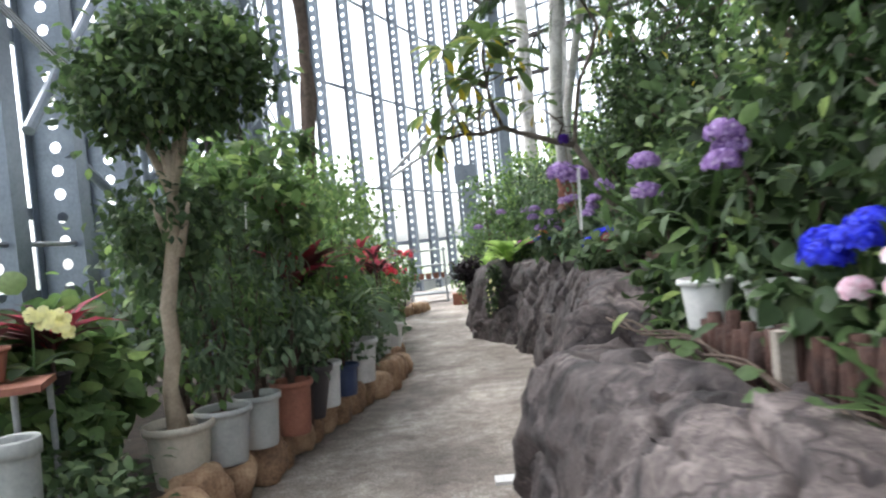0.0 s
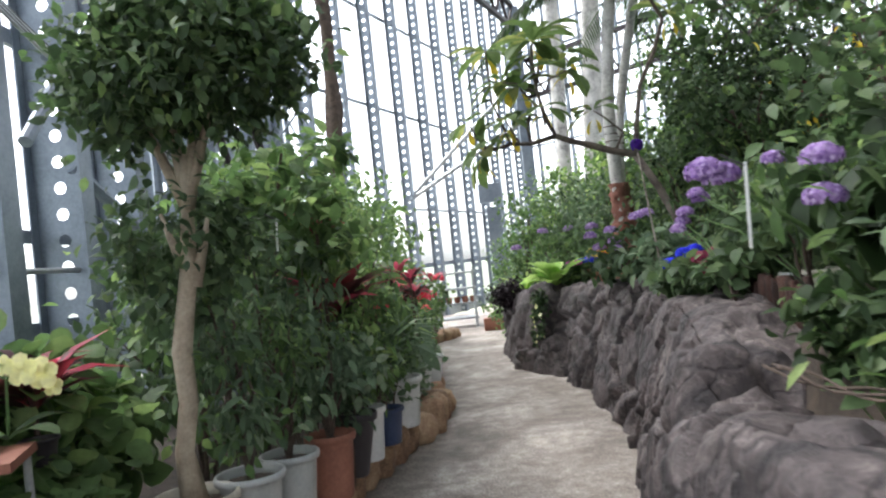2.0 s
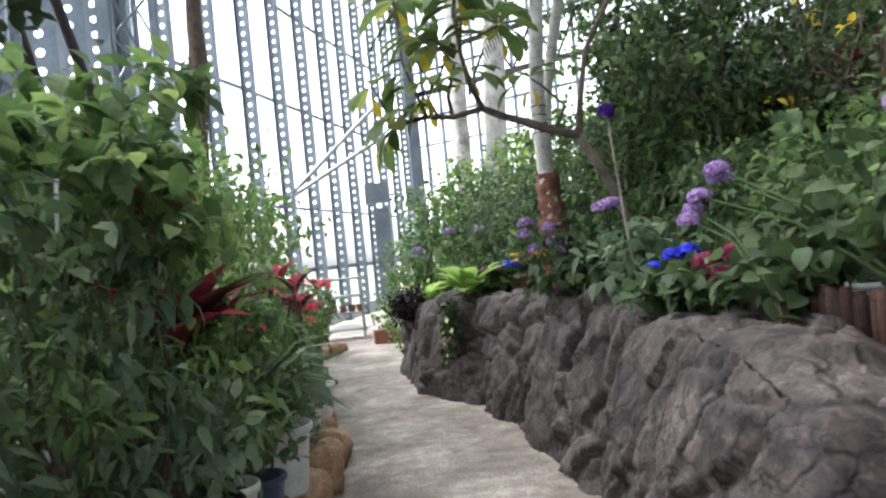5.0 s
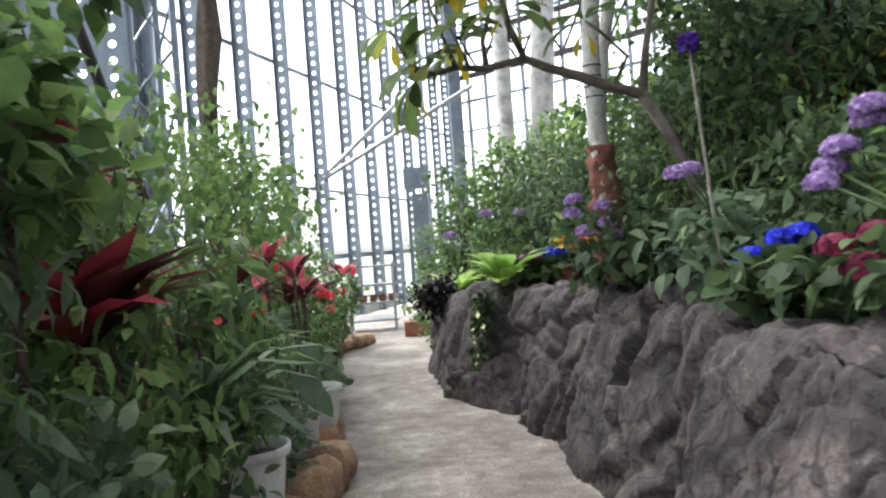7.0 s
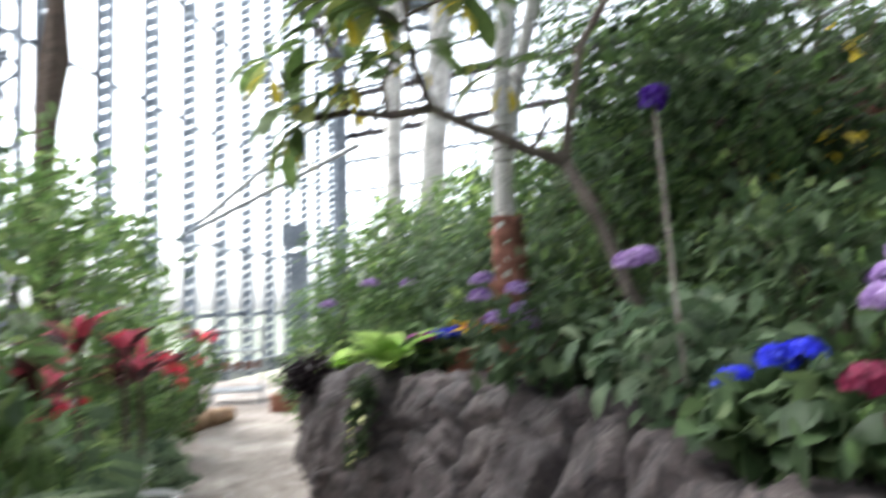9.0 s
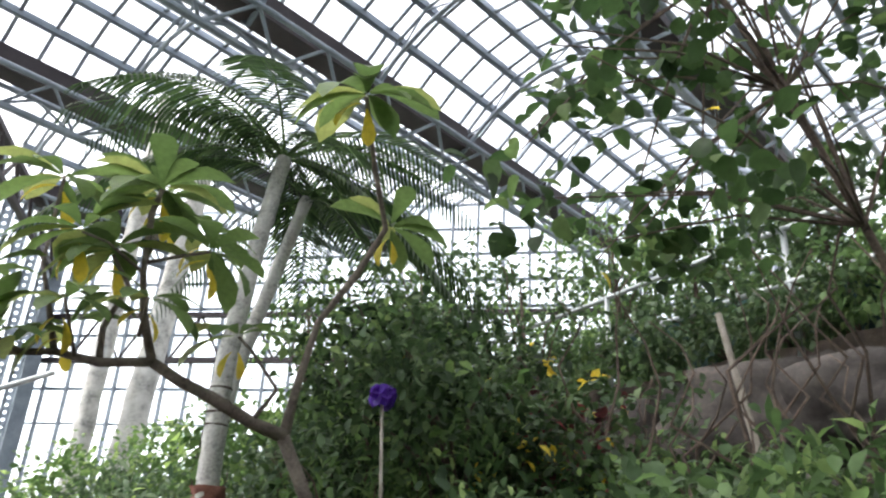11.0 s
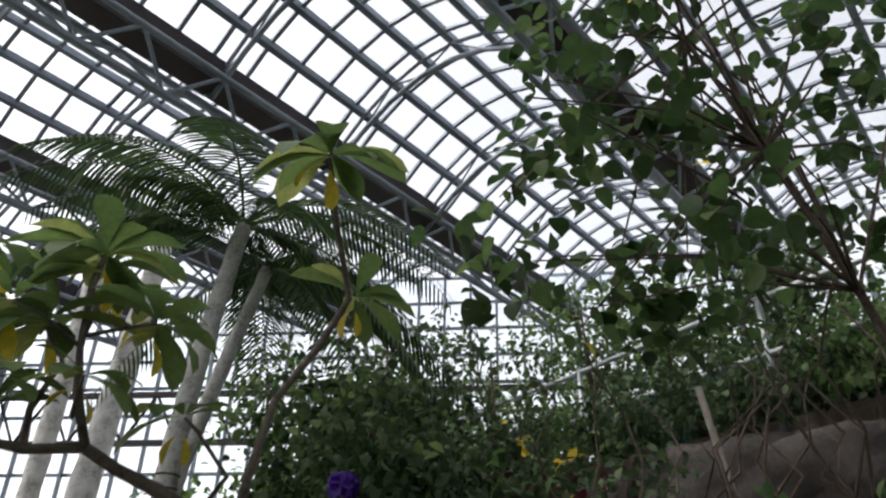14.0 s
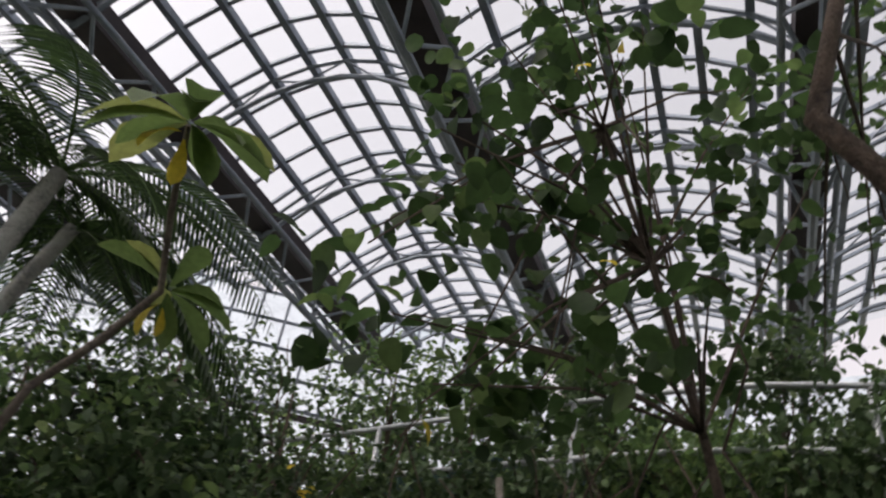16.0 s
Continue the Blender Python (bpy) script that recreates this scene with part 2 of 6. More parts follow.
# ---- building blocks ----
class Shape:
    """Vertices and faces of one mesh."""

    def __init__(self):
        self.v, self.f = [], []

    def box(self, p, q, w, h, up=(0, 0, 1)):
        """A bar from p to q, w wide and h high."""
        p, q = Vector(p), Vector(q)
        d = (q - p).normalized()
        s = d.cross(Vector(up))
        s = s.normalized() if s.length > 1e-4 else Vector((1, 0, 0))
        u = s.cross(d)
        k = len(self.v)
        for e in (p, q):
            for a, b in ((-1, -1), (1, -1), (1, 1), (-1, 1)):
                self.v.append(e + s * (a * w / 2) + u * (b * h / 2))
        self.f += [(k, k + 1, k + 2, k + 3), (k + 7, k + 6, k + 5, k + 4)]
        self.f += [(k + i, k + 4 + i, k + 4 + (i + 1) % 4, k + (i + 1) % 4) for i in range(4)]
        return self

    def tube(self, pts, radii, sides=8, wob=0.0):
        """A tube along pts, with a radius at each or one for all."""
        pts = [Vector(p) for p in pts]
        if not hasattr(radii, "__len__"):
            radii = [radii] * len(pts)
        k = len(self.v)
        ref = Vector((0.31, 0.83, 0.46))
        for i, p in enumerate(pts):
            d = (pts[min(i + 1, len(pts) - 1)] - pts[max(i - 1, 0)]).normalized()
            s = d.cross(ref).normalized()
            u = d.cross(s)
            for j in range(sides):
                a = 2 * math.pi * j / sides
                r = radii[i] * (1 + wob * noise.noise(p * 9 + Vector((j * 1.7, j, i * 0.6))))
                self.v.append(p + (s * math.cos(a) + u * math.sin(a)) * r)
        for i in range(len(pts) - 1):
            for j in range(sides):
                a, b = k + i * sides + j, k + i * sides + (j + 1) % sides
                self.f.append((a, b, b + sides, a + sides))
        self.f.append(tuple(k + j for j in reversed(range(sides))))
        e = k + (len(pts) - 1) * sides
        self.f.append(tuple(e + j for j in range(sides)))
        return self

    def lathe(self, prof, sides=28, at=(0, 0, 0), squash=1.0):
        """A profile of (radius, height) turned about the upright axis."""
        k = len(self.v)
        for r, z in prof:
            for j in range(sides):
                a = 2 * math.pi * j / sides
                self.v.append(Vector((at[0] + r * math.cos(a), at[1] + r * math.sin(a) * squash, at[2] + z)))
        for i in range(len(prof) - 1):
            for j in range(sides):
                a, b = k + i * sides + j, k + i * sides + (j + 1) % sides
                self.f.append((a, b, b + sides, a + sides))
        return self


def link(name, sh, mat, parent=None, label="", smooth=False):
    me = bpy.data.meshes.new(name)
    me.from_pydata([tuple(v) for v in sh.v], [], sh.f)
    me.materials.append(mat)
    if smooth:
        me.polygons.foreach_set("use_smooth", [True] * len(me.polygons))
    me.update()
    ob = new(name, me)
    if parent:
        ob.parent = parent
        ob.matrix_parent_inverse = Matrix.Translation(-parent.location)
    if label:
        ob["label"] = label
    return ob


def part(name, sh, mat, parent, label="", smooth=False):
    return link(name, sh, mat, parent, label, smooth)


def thing(name, at, label, category, group=""):
    ob = new(name)
    ob.empty_display_size = 0.1
    ob.location = at
    return tagged(ob, label, category, group)


def base(name, label=""):
    return tagged(new(name), label, "", "", "structure")


TEMPLATES = {
    # rows of (half width, along, lift): a leaf folded along its rib
    "oval": ((0.0, 0.0, 0.0), (0.26, 0.30, 0.02), (0.27, 0.62, -0.02), (0.0, 1.0, -0.16)),
    "round": ((0.0, 0.0, 0.0), (0.29, 0.10, 0.02), (0.41, 0.33, 0.02), (0.36, 0.60, -0.02), (0.19, 0.84, -0.08), (0.0, 1.0, -0.14)),
    "long": ((0.0, 0.0, 0.0), (0.13, 0.30, 0.05), (0.13, 0.65, 0.0), (0.0, 1.0, -0.18)),
    "strap": ((0.03, 0.0, 0.0), (0.055, 0.35, 0.16), (0.05, 0.70, 0.12), (0.0, 1.0, -0.12)),
    "needle": ((0.02, 0.0, 0.0), (0.036, 0.35, 0.05), (0.030, 0.70, 0.0), (0.0, 1.0, -0.12)),
    "plum": ((0.02, 0.0, 0.0), (0.09, 0.22, 0.04), (0.16, 0.46, 0.03), (0.20, 0.68, -0.03), (0.14, 0.88, -0.13), (0.0, 1.0, -0.22)),
    "petal": ((0.12, 0.0, 0.0), (0.42, 0.45, 0.10), (0.38, 0.85, 0.04), (0.0, 1.0, 0.0)),
}


def leaf_mesh(name, pos, way, nor, size, mat, parent, kind="oval", label="", fold=0.25):
    """One mesh of many leaves: where each grows, which way it points, its upper side, its length."""
    t = TEMPLATES[kind]
    pos, way, nor = (np.asarray(a, float).reshape(-1, 3) for a in (pos, way, nor))
    size = np.broadcast_to(np.asarray(size, float), (len(pos),))
    way = way / (np.linalg.norm(way, axis=1, keepdims=True) + 1e-9)
    side = np.cross(way, nor)
    side /= np.linalg.norm(side, axis=1, keepdims=True) + 1e-9
    up = np.cross(side, way)
    verts = []
    rows = len(t) - 1
    for w, y, z in t[:rows]:
        for s in (-1, 0, 1):
            lift = z + (fold * w if s else 0.0)
            verts.append(side * (s * w) + way * y + up * lift)
    verts.append(way * t[rows][1] + up * t[rows][2])
    tip, size_of = 3 * rows, 3 * rows + 1
    v = pos[:, None, :] + np.stack(verts, 1) * size[:, None, None]
    f, tri = [], [(tip - 3, tip - 2, tip), (tip - 2, tip - 1, tip)]
    if t[0][0] == 0:
        tri += [(1, 4, 3), (1, 5, 4)]
    for k in range(1 if t[0][0] == 0 else 0, rows - 1):
        a = 3 * k
        f += [(a, a + 1, a + 4, a + 3), (a + 1, a + 2, a + 5, a + 4)]
    nl = len(pos)
    off = (np.arange(nl) * size_of)[:, None]
    quads = np.concatenate([np.array(q)[None] + off for q in f], 0)
    tris = np.concatenate([np.array(q)[None] + off for q in tri], 0)
    me = bpy.data.meshes.new(name)
    nq, nt = len(quads), len(tris)
    me.vertices.add(nl * size_of)
    me.vertices.foreach_set("co", v.reshape(-1).astype(np.float32))
    me.loops.add(nq * 4 + nt * 3)
    me.loops.foreach_set("vertex_index", np.concatenate([quads.reshape(-1), tris.reshape(-1)]).astype(np.int32))
    me.polygons.add(nq + nt)
    starts = np.concatenate([np.arange(nq) * 4, nq * 4 + np.arange(nt) * 3])
    me.polygons.foreach_set("loop_start", starts.astype(np.int32))
    me.materials.append(mat)
    me.update(calc_edges=True)
    me.validate()
    me.polygons.foreach_set("use_smooth", [True] * len(me.polygons))
    ob = new(name, me)
    if parent:
        ob.parent = parent
        ob.matrix_parent_inverse = Matrix.Translation(-parent.location)
    if label:
        ob["label"] = label
    return ob


def cloud(rng, blobs, n, shell=0.55, clump=0):
    """n points in blobs (centre, radii), gathered in clumps, and the way out from each blob's middle."""
    vol = np.array([max(r[0] * r[1] * r[2], 1e-6) ** 0.75 for _, r in blobs])
    pick = rng.choice(len(blobs), n, p=vol / vol.sum())
    c = np.array([b[0] for b in blobs], float)[pick]
    r = np.array([b[1] for b in blobs], float)[pick]
    d = rng.normal(size=(n, 3))
    d /= np.linalg.norm(d, axis=1, keepdims=True)
    k = (shell + (1 - shell) * rng.random(n)) ** 0.6
    k *= 1 + 0.22 * np.sin(d[:, 0] * 5 + pick) * np.sin(d[:, 1] * 6 + 2 * pick) + 0.1 * rng.normal(size=n)
    p = c + d * r * k[:, None]
    if clump:
        m = max(n // clump, 1)
        hub = p[rng.integers(0, n, m)]
        hd = d[rng.integers(0, n, m)]
        own = rng.integers(0, m, n)
        near = rng.random(n) < 0.75
        jitter = rng.normal(size=(n, 3)) * (r.mean(axis=1, keepdims=True) * 0.16)
        p = np.where(near[:, None], hub[own] + jitter, p)
    return p, d


def crown(name, blobs, n, size, mat, parent, kind="oval", seed=1, droop=0.35, clump=14, shell=0.5, label="", level=0.45):
    rng = np.random.default_rng(seed)
    p, d = cloud(rng, blobs, n, shell, clump)
    way = d * 0.7 + rng.normal(size=(n, 3)) * 0.6 + np.array([0, 0, -droop])
    nor = np.array([0, 0, 1.0]) + rng.normal(size=(n, 3)) * level + d * 0.3
    return leaf_mesh(name, p, way, nor, size * rng.uniform(0.6, 1.25, n), mat, parent, kind, label)


def stems(parent, foot, tips, r, mat, name="stem", seed=0, bend=0.12):
    """One branching stem from a foot to each tip."""
    rng = random.Random(seed)
    for q in tips:
        p, e = Vector(foot), Vector(q)
        pts = []
        for i in range(7):
            k = i / 6
            j = Vector((rng.uniform(-1, 1), rng.uniform(-1, 1), 0)) * bend * (e - p).length * k * (1 - k) * 1.5
            b = p.lerp(e, k)
            b.z = p.z + (e.z - p.z) * (1 - (1 - k) ** 1.4)
            pts.append(b + j)
        part(name, Shape().tube(pts, [r * (1 - 0.75 * i / 6) for i in range(7)], 6), mat, parent, smooth=True)


# ---- the ground, the path and the beds ----
def interp(y, rows):
    """A value along y from rows of (y, value)."""
    ys, vs = [r[0] for r in rows], [r[1] for r in rows]
    return float(np.interp(y, ys, vs))


LEFT_EDGE = [(-6, -1.25), (3.0, -1.25), (4.1, -1.16), (5.1, -0.98), (5.9, -0.78), (6.8, -0.52), (7.5, -0.48), (8.6, -0.62),
             (10.2, -0.92), (12.2, -1.12), (13.1, -0.80), (14.1, -0.36), (14.6, -0.5), (16.5, -2.6)]
ROCK_FOOT = [(-6, 0.24), (1.6, 0.22), (2.5, 0.17), (3.2, 0.22), (3.7, 0.40), (4.2, 0.50), (5.0, 0.66), (5.8, 0.76), (6.4, 0.82), (7.4, 0.82), (8.2, 0.72),
             (8.9, 0.58), (9.6, 0.32), (10.4, 0.20), (11.3, 0.18), (11.8, 0.32), (12.2, 0.8), (12.6, 1.6)]


def sheet(name, xs, ys, height, mat, parent=None):
    sh = Shape()
    for y in ys:
        for x in xs:
            sh.v.append(Vector((x, y, height(x, y))))
    w = len(xs)
    for j in range(len(ys) - 1):
        for i in range(w - 1):
            k = j * w + i
            sh.f.append((k, k + 1, k + w + 1, k + w))
    return link(name, sh, mat, parent, smooth=True)


tagged(sheet("ground", [-600, -60, -20, 0, 25, 70, 600], [-600, -60, -10, 10, 35, 90, 600],
             lambda x, y: -0.35, GRASS), "pale dry ground outside the glasshouse", "ground", "", "structure")
tagged(sheet("path", np.linspace(-2.9, 2.6, 45), np.linspace(-6, 19.5, 130),
             lambda x, y: 0.006 * noise.noise(Vector((x * 1.5, y * 1.5, 0))), CONCRETE),
       "worn grey-brown concrete path with pale scuffs", "path", "", "structure")


def bank_height(x, y):
    """The planted bank to the east: soil behind the rocks, a slope, a terrace above a rock face."""
    foot = interp(y, ROCK_FOOT)
    k = max(0.0, x - foot - 0.45)
    z = interp(y, [(-6, 0.76), (2.9, 0.79), (3.6, 0.90)]) + 0.10 * min(k, 1.0) + 0.28 * max(0.0, k - 0.6)
    z = min(z, 2.1)
    if x > 5.3:
        z = 3.35
    fade = min(1.0, max(0.0, (12.9 - y) / 1.6))
    z = 0.25 + (z - 0.25) * fade
    return z + 0.05 * noise.noise(Vector((x * 2, y * 2, 0))) + 0.02 * noise.noise(Vector((x * 9, y * 9, 0)))


def bank():
    sh = Shape()
    ys = np.linspace(-6.9, 24, 125)
    us = np.concatenate([np.linspace(0, 1, 26), np.linspace(1.05, 4, 12)])
    for y in ys:
        foot = interp(y, ROCK_FOOT)
        for u in us:
            x = foot + interp(y, [(2.8, 0.60), (3.7, 0.55)]) + u * 4.4
            sh.v.append(Vector((x, y, bank_height(x, y) - (0.6 if u == 0 else 0.06 if u < 0.05 else 0.0))))
    w = len(us)
    for j in range(len(ys) - 1):
        for i in range(w - 1):
            k = j * w + i
            sh.f.append((k, k + 1, k + w + 1, k + w))
    return tagged(link("planting_bank", sh, SOIL, smooth=True), "dark soil bank behind the rocks", "soil", "", "structure")


bank()


def left_bed():
    sh = Shape()
    ys = np.linspace(-6, 17, 95)
    for y in ys:
        e = interp(y, LEFT_EDGE) - 0.10
        for i in range(12):
            x = e + (-3.32 - e) * i / 11
            z = 0.02 if i == 0 else 0.21
            sh.v.append(Vector((x, y, z + 0.03 * noise.noise(Vector((x * 5, y * 5, 3))))))
    for j in range(len(ys) - 1):
        for i in range(11):
            k = j * 12 + i
            sh.f.append((k, k + 12, k + 13, k + 1))
    return tagged(link("planting_bed", sh, SOIL, smooth=True), "dark soil bed behind a row of stones", "soil", "", "structure")


left_bed()


def rock_wall():
    """The long grey rock edging with a rounded top, split by clefts into boulders."""
    def point(y, v):
        foot = interp(y, ROCK_FOOT)
        top = interp(y, [(-6, 0.86), (2.6, 0.86), (3.35, 0.68), (3.75, 0.90), (4.4, 1.0), (6.5, 1.0), (8.4, 0.97), (9.5, 0.92), (10.9, 0.86),
                         (11.6, 0.72), (12.3, 0.5), (12.6, 0.3)])
        lean = interp(y, [(-6, 0.22), (3.0, 0.22), (4.0, 0.30), (7, 0.34), (9, 0.22), (11, 0.16), (12.6, 0.3)])
        if v < 0.6:
            k = v / 0.6
            x = foot + lean * k ** 1.3
            z = -0.05 + (top + 0.05) * (1 - (1 - k) ** 1.35)
            nrm = Vector((-1, 0, 0.25 + 0.5 * k))
        else:
            k = (v - 0.6) / 0.4
            x = foot + lean + interp(y, [(2.0, 0.46), (2.9, 0.44), (3.7, 0.62)]) * k
            z = top + 0.05 * math.sin(k * 3.14) - interp(y, [(2.8, 0.03), (3.6, 0.14)]) * k * k
            nrm = Vector((-0.4 * (1 - k), 0, 1))
        return Vector((x, y, z)), nrm.normalized()

    cuts = (3.45, 6.02, 8.75)
    sh = Shape()
    ys = np.concatenate([np.arange(-2.6, 0.6, 0.06), np.arange(0.6, 12.6, 0.021)])
    vs = np.linspace(0, 1, 76)
    for y in ys:
        for v in vs:
            p, nrm = point(y, v)
            q = Vector((p.x * 1.2, p.y * 0.9 + p.z * 0.35, p.z * 1.2))
            rough = interp(y, [(3.1, 0.5), (3.7, 1.0)]) * (1.0 if v < 0.6 else 1.0 - 0.55 * (v - 0.6) / 0.4)
            big = noise.noise(q * 0.9) * 0.09
            warp = noise.noise_vector(q * 1.7) * 0.20
            g = Vector((q.x * 1.0, q.y * 1.2, q.z * 0.85)) + warp
            (d1, d2, *_), (c1, *_) = noise.voronoi(g)
            tilt = noise.noise_vector(c1 * 7.3)
            facet = tilt.dot(g - c1) * 0.13 + 0.05 * tilt.x
            crack = max(0.0, 1 - (d2 - d1) / 0.035)
            h = Vector((q.x * 3.0, q.y * 3.1 + q.z * 0.7, q.z * 1.9)) + warp * 1.6
            (e1, e2, *_), (c2, *_) = noise.voronoi(h)
            tilt2 = noise.noise_vector(c2 * 5.1)
            facet += rough * (tilt2.dot(h - c2) * 0.10 + 0.06 * tilt2.y)
            chip = max(0.0, 1 - (e2 - e1) / 0.04)
            w3 = q * 7.5 + warp * 5
            (f1, f2, *_), (c3, *_) = noise.voronoi(w3)
            tilt3 = noise.noise_vector(c3 * 3.3)
            facet += rough * (tilt3.dot(w3 - c3) * 0.018 + 0.012 * tilt3.x)
            fine = noise.fractal(q * 7, 0.9, 2.1, 6) * 0.016
            off = big + facet + fine - 0.06 * crack - 0.045 * rough * chip
            for c in cuts:
                w = abs(y - c - 0.25 * (p.z - 0.4) + 0.08 * noise.noise(q * 4))
                off -= 0.14 * math.exp(-(w / 0.06) ** 2) + 0.05 * math.exp(-(w / 0.3) ** 2)
            sh.v.append(p + nrm * off)
    w = len(vs)
    for j in range(len(ys) - 1):
        for i in range(w - 1):
            k = j * w + i
            sh.f.append((k, k + w, k + w + 1, k + 1))
    ob = link("rock_wall", sh, ROCK, smooth=True)
    return tagged(ob, "long low wall of rounded, cracked grey rock beside the path", "rock wall")


rock_wall()


def boulder(name, at, size, mat, seed, label, category="rock", group="", blocky=0.5, turn=0.0, div=4, lift=0.4):
    """A rough stone standing on the ground at a place."""
    bm = bmesh.new()
    bmesh.ops.create_icosphere(bm, subdivisions=div, radius=1.0)
    rot = Matrix.Rotation(turn, 3, "Z")
    for v in bm.verts:
        c = v.co.copy()
        m = max(abs(c.x), abs(c.y), abs(c.z))
        c = c.lerp(c / m * 0.86, blocky)
        s = c * 1.1 + Vector((seed * 3.7, seed * 1.3, seed))
        (d1, d2, *_), _ = noise.voronoi(s * 1.2)
        k = 1 + 0.22 * noise.noise(s) - 0.12 * (d1 - 0.4) + 0.05 * noise.noise(s * 5) + 0.02 * noise.noise(s * 14)
        k -= 0.05 * max(0, 1 - (d2 - d1) / 0.1)
        c *= k
        v.co = rot @ Vector((c.x * size[0], c.y * size[1], (c.z + lift) * size[2])) + Vector(at)
    me = bpy.data.meshes.new(name)
    bm.to_mesh(me)
    bm.free()
    me.materials.append(mat)
    me.polygons.foreach_set("use_smooth", [True] * len(me.polygons))
    ob = new(name, me)
    return tagged(ob, label, category, group)


def edging_stones():
    rng = random.Random(5)
    y = 1.2
    i = 0
    while y < 14.2:
        big = y < 8.2
        s = rng.uniform(0.14, 0.19) if y < 4.6 else rng.uniform(0.11, 0.16) if big else rng.uniform(0.09, 0.13)
        x = interp(y, LEFT_EDGE) - s * 0.85 + rng.uniform(-0.03, 0.03)
        tall = rng.uniform(0.15, 0.20) if y < 4.6 else rng.uniform(0.11, 0.17) if big else rng.uniform(0.09, 0.12)
        boulder("edging_stone", (x, y, 0.0), (s, s * rng.uniform(0.9, 1.25), tall), STONE, i + 1,
                "rough ochre-brown edging stone beside the path", "stone", "stones along the path", rng.uniform(0.3, 0.65), rng.uniform(0, 3), 3, 0.75)
        y += s * 1.75 + rng.uniform(0.0, 0.05)
        i += 1


edging_stones()

# ---- the glasshouse ----
POST_H = 10.4


def post_mesh(flange, web, r):
    """An H column whose web is pierced by a row of round holes; x along the wall, y into the room."""
    sh = Shape()
    sh.box((0, 0.0, 0), (0, 0.0, POST_H), flange, 0.014, (0, 1, 0))
    sh.box((0, web, 0), (0, web, POST_H), flange, 0.014, (0, 1, 0))
    step, t = 0.2, 0.006
    y0, y1 = 0.008, web - 0.008
    for i in range(int(POST_H / step)):
        z0 = i * step
        cy, cz = (y0 + y1) / 2, z0 + step / 2
        k = len(sh.v)
        outer = [(y1, cz), (y1, z0 + step), (cy, z0 + step), (y0, z0 + step), (y0, cz), (y0, z0), (cy, z0), (y1, z0)]
        for x in (-t, t):
            for yy, zz in outer:
                sh.v.append(Vector((x, yy, zz)))
            for j in range(8):
                a = j * math.pi / 4
                sh.v.append(Vector((x, cy + r * math.cos(a), cz + r * math.sin(a))))
        for j in range(8):
            n = (j + 1) % 8
            sh.f.append((k + j, k + n, k + 8 + n, k + 8 + j))
            sh.f.append((k + 16 + n, k + 16 + j, k + 24 + j, k + 24 + n))
            sh.f.append((k + 8 + j, k + 8 + n, k + 24 + n, k + 24 + j))
    return sh


GRID_POST = Shape().box((0, 0.05, 0), (0, 0.05, 11.9), 0.07, 0.12, (0, 1, 0))
SLIM_POST, BROAD_POST = post_mesh(0.13, 0.24, 0.048), post_mesh(0.20, 0.40, 0.05)


def glass_wall(name, a, b, label, transoms, step=1.39, post=SLIM_POST, top_z=POST_H):
    """A wall of pierced steel posts with transoms and panes from a to b (plan), the room to the right of that way."""
    top = base(name, label)
    tagged(top, label, "glass wall")
    a, b = Vector((*a, 0)), Vector((*b, 0))
    d = (b - a).normalized()
    n = Vector((d.y, -d.x, 0))
    ang = math.atan2(d.y, d.x)
    length = (b - a).length
    count = max(1, round(length / step))
    s = length / count
    # the posts' y looks into the room
    turn = Matrix.Rotation(ang + math.pi, 4, "Z")
    for i in range(count + 1):
        p = a + d * (s * i)
        ob = link("steel_post", post, STEEL) if i == 0 else new("steel_post", first.data)
        first = ob if i == 0 else first
        ob.parent = top
        ob.matrix_basis = Matrix.Translation(p + Vector((0, 0, -0.05))) @ turn
    for z, h in transoms:
        part("transom", Shape().box(a + Vector((0, 0, z)) - n * 0.03, b + Vector((0, 0, z)) - n * 0.03, 0.05, h), STEEL, top)
    zs = [0.25] + [z for z, h in transoms] + [top_z]
    zs = sorted(set(zs))
    for z0, z1 in zip(zs, zs[1:]):
        if z1 - z0 < 0.3:
            continue
        me = bpy.data.meshes.new("pane")
        e = 0.03
        me.from_pydata([(e, 0, z0), (s - e, 0, z0), (s - e, 0, z1), (e, 0, z1), (e, -0.012, z0), (s - e, -0.012, z0), (s - e, -0.012, z1), (e, -0.012, z1)],
                       [], [(0, 1, 2, 3), (7, 6, 5, 4), (0, 4, 5, 1), (1, 5, 6, 2), (2, 6, 7, 3), (3, 7, 4, 0)])
        me.materials.append(GLASS)
        for i in range(count):
            ob = new("pane", me)
            ob.parent = top
            ob.matrix_basis = Matrix.Translation(a + d * (s * i) - n * 0.05) @ Matrix.Rotation(ang, 4, "Z")
            ob.visible_shadow = False
    part("sill", Shape().box(a + Vector((0, 0, 0.1)), b + Vector((0, 0, 0.1)), 0.14, 0.32), GREYPOT, top, "grey concrete sill")
    return top


